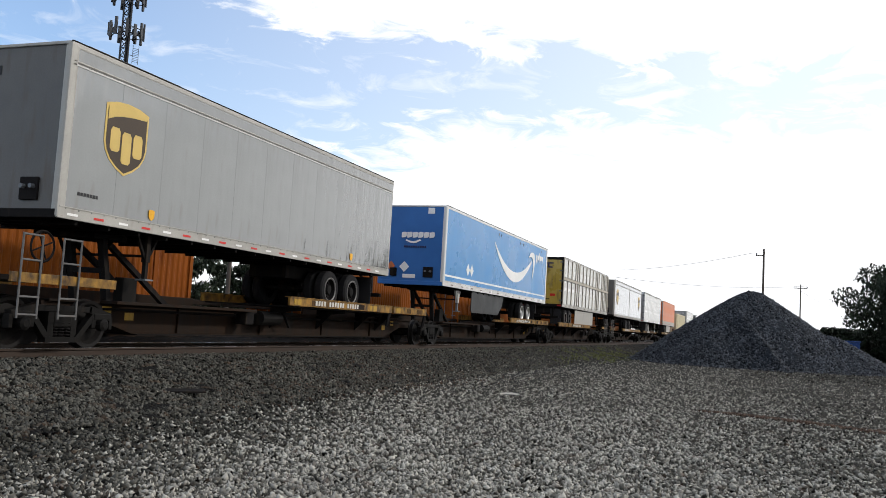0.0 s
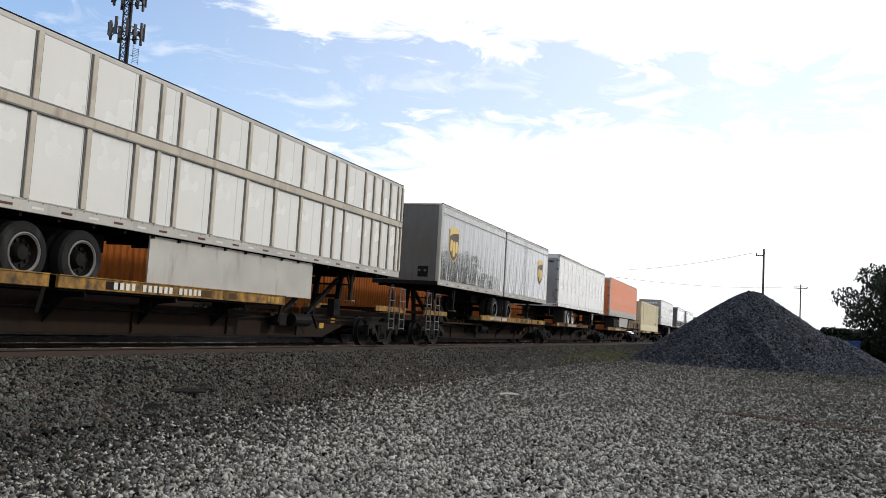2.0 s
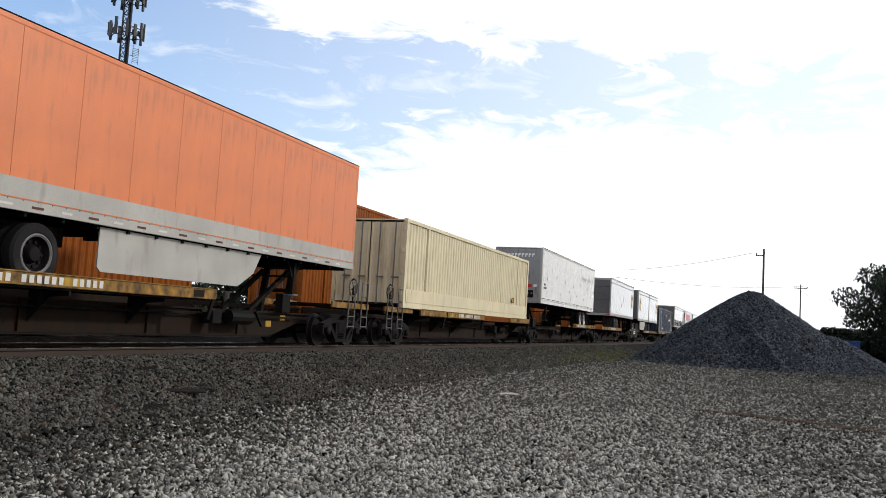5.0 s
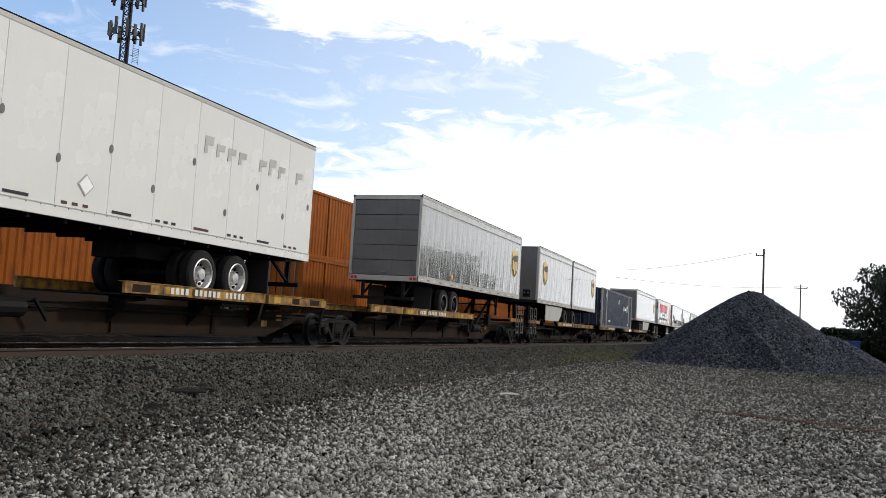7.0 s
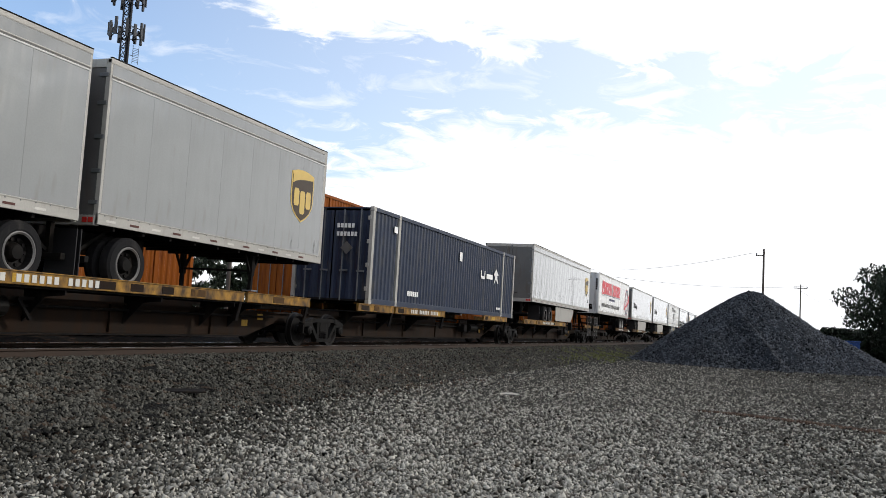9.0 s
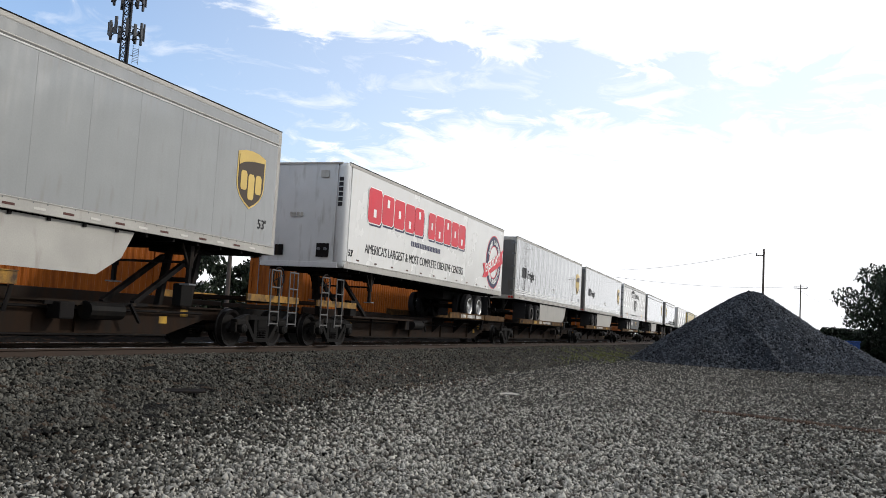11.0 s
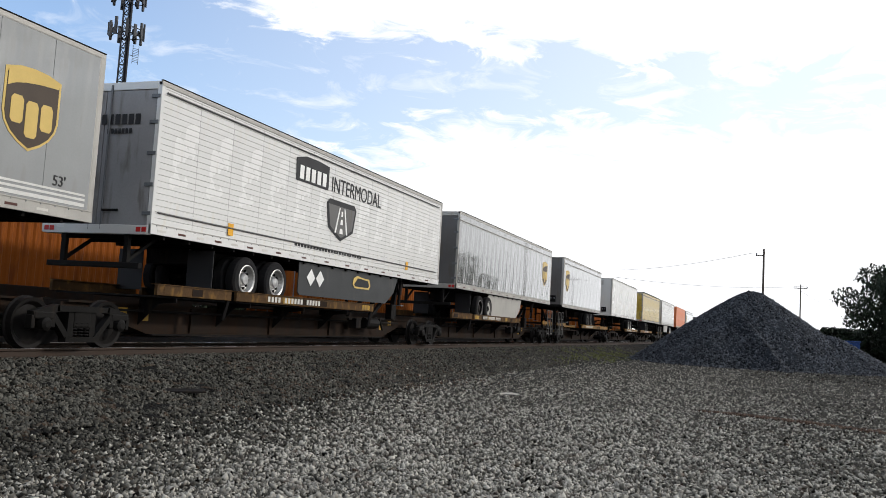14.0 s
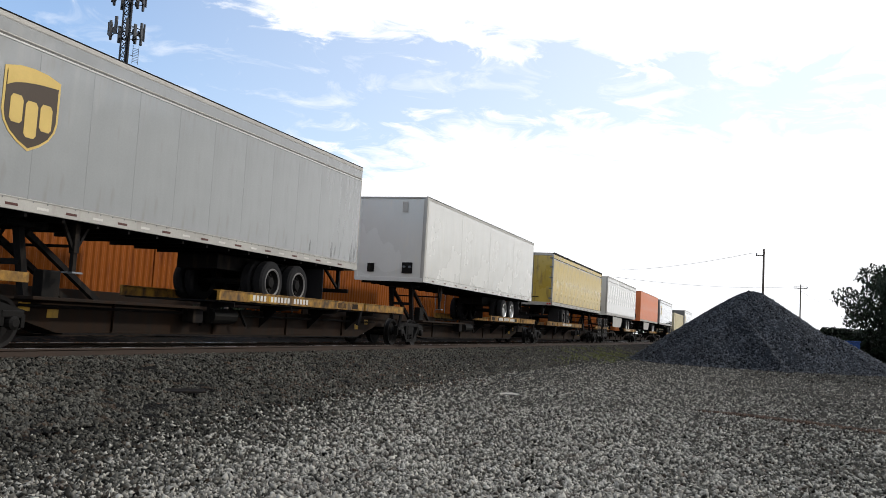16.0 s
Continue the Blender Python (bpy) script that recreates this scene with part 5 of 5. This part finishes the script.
# the cream container
c = container("shipping_container", "cream corrugated steel container on a spine car", "tan_paint", (129.5, D, DECK), L53, 2.9, castings="tan_paint")
part("lower_panel", box(bmesh.new(), 0.2, L53 - 0.2, -0.008, 0.02, 0.19, 0.62), M["tan_paint"], c)
decal("warning_label", rect(0.4, 0.22), M["black"], c, 13.2, -0.012, 0.72)
decal("warning_label", rect(0.16, 0.14), M["amber"], c, 13.25, -0.02, 0.75)
movers.append((c, 129.5, D, DECK))

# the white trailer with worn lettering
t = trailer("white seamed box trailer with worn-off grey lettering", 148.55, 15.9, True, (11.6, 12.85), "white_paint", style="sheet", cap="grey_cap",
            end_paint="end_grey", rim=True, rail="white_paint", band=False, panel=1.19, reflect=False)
for i in range(10):
    hh = 0.3 if i not in (0, 6) else 0.4
    if i not in (4, 8):
        decal("worn_letter", [(0, 0), (0.12, 0.03), (0.1, hh * 0.5), (0.3, hh * 0.55), (0.32, hh), (0.02, hh * 0.96)], M["grey_cap"], t, 11.2 + i * 0.42, -0.004, 1.82)
for i in range(10):
    decal("worn_letter", [(0, 0), (0.05, 0), (0.06, 0.1), (0.13, 0.1), (0.13, 0.19), (0, 0.19)], M["white"], t, -0.03, 2.28 - 0.19 * i, 2.42, end=True)
bars(t, 0.55, 0.98, 0.55, 0.1, 4, "black")
bars(t, 0.55, 0.80, 0.7, 0.1, 6, "black")
bars(t, 0.0, 0.95, 0.55, 0.1, 4, "black", end=True, y=2.42)
bars(t, 0.0, 0.77, 0.7, 0.1, 6, "black", end=True, y=2.42)
decal("hazard_placard", [(0, 0.2), (0.2, 0), (0.4, 0.2), (0.2, 0.4)], M["grey_cap"], t, 7.8, -0.004, 0.42)
decal("hazard_placard", [(0, 0.16), (0.16, 0), (0.32, 0.16), (0.16, 0.32)], M["white"], t, 7.84, -0.01, 0.46)
for i in range(13):
    for k in range(1 if i % 2 else 3):
        decal("side_mark", rect(0.12 if i % 2 == 0 else 0.5, 0.05), M["black" if i % 3 else "dull_red"], t, 0.35 + i * 1.19 + k * 0.24, -0.004, 0.24)
    decal("vent_hole", [(0.05 * math.cos(q * 0.628), 0.08 * math.sin(q * 0.628)) for q in range(10)], M["dark_grey"], t, 0.2 + 1.19 * (i + 1), -0.004, (1.35, 0.72)[i % 2] + 0.12 * (i % 3))
part("air_hose", rod(bmesh.new(), (-0.06, 0.85, 0.15), (-0.06, 0.8, 0.7), 0.025, 6), M["black"], t)
decal("paper_label", rect(0.2, 0.16), M["red"], t, -0.03, 0.72, 0.82, end=True)
decal("paper_label", rect(0.18, 0.14), M["white"], t, -0.03, 0.42, 0.84, end=True)
decal("marker_plate", [(0, 0.06), (0.35, 0.16), (0.35, 0.0)], M["white"], t, -0.03, 1.75, 2.08, end=True)

# a 45 ft grey trailer with a roll-up door
t = grey_trailer(172.12, 13.35, False, (175.0, 176.2), inset=1.1, doors="roll", frame="grey_cap", label="grey box trailer with a shaded dark roll-up door and shield badge")
decal("paper_patch", rect(0.16, 0.36), M["grey_cap"], t, 6.9, -0.004, 1.35)
decal("paper_patch", rect(0.2, 0.3), M["grey_cap"], t, 5.9, -0.004, 0.85)
decal("warning_label", shield_pts(0.16, 0.2), M["amber"], t, 3.4, -0.01, 0.26)

# two more short grey trailers
grey_trailer(189.25, 8.6, True, (196.75,), skirt=(2.4, 6.7, 0.86), label="short grey box trailer with a pale belly box, front first")
grey_trailer(198.3, 8.2, False, (199.25,), label="short grey box trailer with a shield badge, doors first")

# the navy container
c = container("shipping_container", "dark navy corrugated container with pale end posts on a spine car", "navy_paint", (209.63, D, DECK), L53, 2.9, "grey_cap", castings="grey_cap")
decal("brand_bar", [(0, 0.1), (0.1, 0), (0.5, 0), (0.6, 0.1), (0.6, 0.34), (0.5, 0.34), (0.48, 0.12), (0.12, 0.12), (0.1, 0.34), (0, 0.34)], M["white"], c, 10.9, -0.006, 1.5)
decal("brand_bar", rect(0.9, 0.2), M["white"], c, 11.7, -0.006, 1.55)
decal("brand_mark", [(0, 0.3), (0.3, 0.55), (0.7, 0.3), (0.45, 0.25), (0.7, -0.1), (0.3, 0.1), (0.0, -0.15), (0.2, 0.2)], M["white"], c, 12.8, -0.006, 1.5)
decal("paper_label", rect(0.3, 0.34), M["white"], c, 8.1, -0.006, 1.98)
decal("paper_label", rect(0.26, 0.2), M["white"], c, 1.6, -0.012, 2.3)
bars(c, 3.0, 0.4, 1.0, 0.16, 6, "white")
bars(c, 13.4, 0.3, 0.7, 0.1, 6, "white")
bars(c, -0.03, 2.25, 0.6, 0.13, 5, "white", end=True, y=1.15)
bars(c, -0.03, 2.0, 0.7, 0.13, 6, "white", end=True, y=1.15)
decal("hazard_placard", [(0, 0.2), (0.2, 0), (0.4, 0.2), (0.2, 0.4)], M["dark_grey"], c, -0.035, 1.0, 1.45, end=True)
movers.append((c, 209.63, D, DECK))

# a 53 ft grey trailer
t = grey_trailer(229.4, L53, False, (232.9, 234.1), skirt=(6.2, 11.4, 0.85), label="long grey box trailer with a shield badge and a pale skirt")
words("length_mark", "53'", 0.3, M["black"], t, 15.35, -0.008, 0.55)

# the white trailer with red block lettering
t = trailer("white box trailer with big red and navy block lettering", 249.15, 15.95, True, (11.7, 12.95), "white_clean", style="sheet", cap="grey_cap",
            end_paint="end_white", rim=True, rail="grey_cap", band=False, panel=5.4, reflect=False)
RED_BLOCKS = ((1.45, 1.0), (2.5, 0.92), (3.48, 0.88), (4.42, 0.86), (5.3, 0.86), (6.65, 0.7), (7.4, 0.86), (8.32, 0.8), (9.2, 0.8), (10.05, 0.82))
RED_BLOCKS = [(1.45 + (a - 1.45) * 0.955, b * 0.955) for a, b in RED_BLOCKS]
for i, (xx, w_) in enumerate(RED_BLOCKS):
    big = 0.12 if i == 0 else 0.0
    h_ = 0.90 + big
    z_ = 1.52 - big / 2
    o_ = [(0.1, 0), (0.9, 0), (1, 0.1), (1, 0.9), (0.9, 1), (0.1, 1), (0, 0.9), (0, 0.1)]
    pts = [(a * w_, b * h_) for a, b in o_]
    lb = decal("block_shadow", [(a * 1.0 + 0.08, b - 0.08) for a, b in pts], M["navy"], t, xx, -0.003, z_)
    decal("block_outline", [((a - w_ / 2) * 1.06 + w_ / 2, (b - h_ / 2) * 1.06 + h_ / 2) for a, b in pts], M["white"], lb, xx, -0.009, z_)
    decal("red_block", pts, M["lettering_red"], lb, xx, -0.015, z_)
for i, (xx, w_) in enumerate(RED_BLOCKS):
    decal("block_notch", rect(w_ * 0.2, 0.24), M["white"], t, xx + w_ * 0.4, -0.021, 1.52 + (0.12, 0.54, 0.33)[i % 3])
words("slogan", "AMERICA'S LARGEST & MOST COMPLETE CREATIVE CENTERS", 0.39, M["black"], t, 1.42, -0.006, 0.55, squeeze=0.845)
bars(t, 4.95, 1.10, 2.85, 0.17, 18, "navy")
words("length_mark", "53'", 0.26, M["black"], t, 0.34, -0.006, 0.36, bold=0.006)
for r0, r1, pm in ((1.14, 1.10, "lettering_red"), (1.10, 0.70, "navy"), (0.70, 0.66, "lettering_red")):
    bm = bmesh.new()
    k = 40
    for i in range(k):
        a, b = 2 * math.pi * i / k, 2 * math.pi * (i + 1) / k
        bm.faces.new([bm.verts.new((14.52 + r * math.cos(q), -0.006, 1.38 + r * math.sin(q))) for r, q in ((r0, a), (r0, b), (r1, b), (r1, a))])
    bmesh.ops.remove_doubles(bm, verts=bm.verts[:], dist=0.0005)
    part("emblem_ring", bm, M[pm], t)
rb = decal("ribbon", [(-1.55, -0.72), (-1.32, -0.45), (-1.6, -0.12), (-1.05, -0.13), (1.0, 0.53), (1.42, 0.70), (1.22, 0.42), (1.38, 0.10), (1.0, -0.05), (-1.1, -0.70)], M["lettering_red"], t, 14.52, -0.012, 1.36)
o = words("ribbon_text", "EVERYDAY!", 0.50, M["white"], rb, 0, 0, 0, bold=0.014, squeeze=0.82)
o.matrix_basis = pose(13.36, -0.022, 0.87, 0, -17.5, 0)
for i, ch in enumerate("SUPER SAVINGS"):
    a = math.radians(155 - i * 10.8)
    o = words("emblem_letter", ch, 0.27, M["white"], rb, -0.09, 0, 0, bold=0.01)
    o.matrix_basis = pose(14.52 + 0.76 * math.cos(a), -0.016, 1.38 + 0.76 * math.sin(a), 0, 90 - math.degrees(a), 0)
for i, ch in enumerate("SUPER SELECTION"):
    a = math.radians(205 + i * 9.4)
    o = words("emblem_letter", ch, 0.25, M["white"], rb, -0.08, 0, 0, bold=0.01)
    o.matrix_basis = pose(14.52 + 0.92 * math.cos(a), -0.016, 1.38 + 0.92 * math.sin(a), 0, -90 - math.degrees(a), 0)
bars(t, -0.03, 1.4, 0.45, 0.12, 4, "grey_cap", end=True, y=1.7)
decal("paper_label", rect(0.25, 0.2), M["grey_cap"], t, -0.03, 0.8, 2.5, end=True)
for k in range(6):
    decal("number_bar", rect(0.13, 0.11), M["black"], t, -0.03, 0.22, 2.4 - 0.14 * k, end=True)
for i in range(12):
    decal("side_mark", rect(0.16, 0.045), M["dull_red"], t, 0.9 + i * 1.25, -0.004, 0.26)

# two grey freight trailers
for x0, sh, lab in ((267.4, 0.0, "long grey seamed freight trailer, skirted, with black lettering"), (285.35, 0.35, "second long grey seamed freight trailer with black lettering")):
    t = grey_trailer(x0, L53 + 0.3 - sh * 0.4, False, (x0 + 3.75, x0 + 5.1), skirt=(5.7, 12.4, 0.92), band=False, style="sheet", panel=1.1, label=lab, mark=False)
    for i in range(3):
        decal("brand_bar", [(0.03, 0), (0.2, 0), (0.23, 0.04), (0.23, 0.46), (0.2, 0.5), (0.03, 0.5), (0, 0.46), (0, 0.04)], M["black"], t, 1.27 - sh * 0.2 + i * 0.29, -0.006, 1.07)
    words("brand_lettering", "Freight", 0.58, M["black"], t, 2.29 - sh * 0.2, -0.006, 1.08, bold=0.006, squeeze=0.86)
    shield_badge(t, 15.15 - sh, 0.93, 1.30)
    part("lower_band", box(bmesh.new(), 0.05, L53 - 0.05, -0.006, -0.001, 0.24, 0.30), M["white_paint"], t)
    part("lower_band", box(bmesh.new(), 0.05, L53 - 0.05, -0.006, -0.001, 0.34, 0.38), M["white_paint"], t)
    part("lower_band", box(bmesh.new(), 0.05, L53 - 0.05, -0.006, -0.001, 0.42, 0.455), M["white_paint"], t)
    for xx in (7.9, 8.4):
        decal("hazard_placard", [(0, 0.16), (0.16, 0), (0.32, 0.16), (0.16, 0.32)], M["white"], t, xx, -0.006, 0.62)
    words("length_mark", "53'", 0.24, M["black"], t, 15.5 - sh * 0.4, -0.006, 0.5)
    decal("warning_label", rect(0.3, 0.3), M["amber"], t, 0.0, 2.2, 1.3, end=True)

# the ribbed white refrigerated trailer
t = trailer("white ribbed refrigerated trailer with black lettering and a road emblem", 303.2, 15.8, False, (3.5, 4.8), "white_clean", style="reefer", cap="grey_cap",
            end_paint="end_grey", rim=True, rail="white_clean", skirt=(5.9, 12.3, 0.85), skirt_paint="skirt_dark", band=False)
for z_ in (0.42, 2.72):
    part("side_moulding", rod(bmesh.new(), (0.15, -0.02, z_), (15.4, -0.02, z_), 0.018, 6), M["dark_grey"], t)
decal("brand_plate", [(0, 0.55), (0.05, 0.0), (1.75, 0.0), (1.75, 0.62), (1.2, 0.66), (0.5, 0.66)], M["black"], t, 5.8, -0.008, 1.95)
for i in range(5):
    decal("brand_bar", rect(0.2, 0.34), M["white"], t, 6.0 + i * 0.3, -0.014, 2.01)
words("lettering", "INTERMODAL", 0.58, M["black"], t, 7.72, -0.008, 1.97, bold=0.0, squeeze=0.9)
eb = decal("emblem", [(-0.9, 0.9), (-0.75, 1.02), (0.75, 1.02), (0.9, 0.9), (0.75, 0.25), (0.0, -0.05), (-0.75, 0.25)], M["black"], t, 8.43, -0.008, 0.75)
decal("emblem_field", [(-0.8, 0.88), (0.8, 0.88), (0.66, 0.3), (0.0, 0.04), (-0.66, 0.3)], M["dark_grey"], eb, 8.43, -0.014, 0.75)
for q in (-0.35, 0.35):
    decal("road_edge", [(q - 0.04, 0.15), (q + 0.04, 0.15), (q * 0.4 + 0.03, 0.85), (q * 0.4 - 0.03, 0.85)], M["white"], eb, 8.43, -0.020, 0.75)
for z_, w_ in ((0.15, 0.1), (0.4, 0.07), (0.62, 0.05)):
    decal("road_dash", [(-w_, 0), (w_, 0), (w_ * 0.7, 0.14), (-w_ * 0.7, 0.14)], M["white"], eb, 8.43, -0.020, 0.75 + z_)
bars(t, 6.0, 0.34, 3.9, 0.09, 24, "black")
decal("warning_label", rect(0.2, 0.26), M["amber"], t, 3.1, -0.012, 0.26)
decal("warning_label", rect(0.2, 0.26), M["amber"], t, 13.2, -0.012, 0.30)
for xx in (6.9, 7.4):
    decal("hazard_placard", [(0, 0.22), (0.22, 0), (0.44, 0.22), (0.22, 0.44)], M["white"], t, xx, 0.09, -0.6)
decal("eco_label", [(0, 0.1), (0.15, 0), (1.1, 0), (1.2, 0.1), (1.1, 0.3), (0.6, 0.32), (0.3, 0.36), (0.05, 0.28)], M["gold"], t, 9.6, 0.09, -0.5)
decal("eco_label", [(0.08, 0.1), (0.18, 0.05), (1.02, 0.05), (1.1, 0.12), (1.0, 0.25), (0.3, 0.29)], M["black"], t, 9.6, 0.08, -0.5)
bars(t, 0.0, 2.1, 0.95, 0.2, 6, "black", end=True, y=1.35)
bars(t, 0.0, 1.92, 0.6, 0.1, 7, "black", end=True, y=1.2)

for ch in t.children:
    if ch.name.split(".")[0] in ("brand_plate", "brand_bar", "lettering", "emblem", "warning_label", "hazard_placard", "eco_label") and ch.dimensions.x > 0.05:
        ch.location.x = -0.6

# the last grey pair, the white one, and those beyond
grey_trailer(321.0, 16.05, False, (324.4, 325.65), skirt=(4.6, 10.2, 0.92), inset=1.55, strip=True, label="long grey box trailer with a smooth pale skirt")
grey_trailer(340.4, 13.2, True, (349.2, 350.45), lead=1.14, label="grey box trailer with a shield badge and streaked sides")
t = trailer("plain dusty white box trailer with a blunt front", 358.9, 15.3, True, (10.6, 11.85), "white_paint", style="sheet", cap="grey_cap", end_paint="white_paint", rim=True, rail="white_paint", band=False, panel=3.6)
decal("nose_label", rect(0.2, 0.36), M["grey_cap"], t, -0.03, 0.9, 2.4, end=True)
trailer("faded yellow box trailer with streaked sides", 379.0, L53, False, (3.6, 4.85), "yellow_paint", cap="black_steel", end_paint="yellow_paint", rim=False, rail="grey_cap", band=True)
t = trailer("white box trailer with a pale grey skirt", 398.0, L53 + 0.6, True, (11.6, 12.9), "white_paint", cap="grey_cap", rail="grey_cap", skirt=(4.0, 9.0, 0.85), band=True)
trailer("faded orange and white box trailer", 418.6, L53, True, (11.7, 12.9), "orange_paint", cap="orange_paint", rail="grey_cap", skirt=(4.0, 8.6, 0.8), band=False)
grey_trailer(437.2, L53, True, (449.0, 450.2), label="long grey box trailer far down the train")
c = container("shipping_container", "cream corrugated container far down the train", "tan_paint", (457.0, D, DECK), L53, 2.9, castings="tan_paint")
movers.append((c, 457.0, D, DECK))
grey_trailer(476.0, L53, True, (488.0, 489.2), label="grey box trailer with shaded dark front far down the train")

# ---- the cars under them ----
CARS = (
    ((11.7, 29.5, 48.35, 66.5), (10.0, 12.7, False)),
    ((70.95, 89.0, 107.6, 125.7), (8.0, False, False)),
    ((129.6, 147.95, 166.9, 185.4), (None, 12.7, False)),
    ((189.3, 207.4, 226.5, 245.7), (8.2, None, False)),
    ((249.4, 267.1, 284.75, 301.95, 319.1, 336.9), (11.9, False, False, False, False)),
    ((340.9, 358.6, 376.5, 394.8), (9.0, 11.5, False)),
    ((398.6, 416.8, 435.2, 453.4), (12.0, 13.5, 14.0)),
    ((457.4, 475.2, 493.0), (None, 13.0)),
)
for ends, kinds in CARS:
    for i, kd in enumerate(kinds):
        fn = None if kd is None else (kd is not False)
        spine_unit(ends[i], ends[i + 1], fn, i == 0, i == len(kinds) - 1, kd if fn else None, tone=1 if ends[0] in (70.95, 11.7) and i == 1 else 0,
                   edge="deck_rust" if ends[0] == 249.4 or (ends[0] == 70.95 and i == 1) else "car_yellow")


def motions():
    """The whole train runs past at a steady speed."""
    for ob, x, y, z in movers:
        walk(ob, [(0.0, pose(x, y, z)), (16.0, pose(x - SPEED * 16.0, y, z))])


motions()
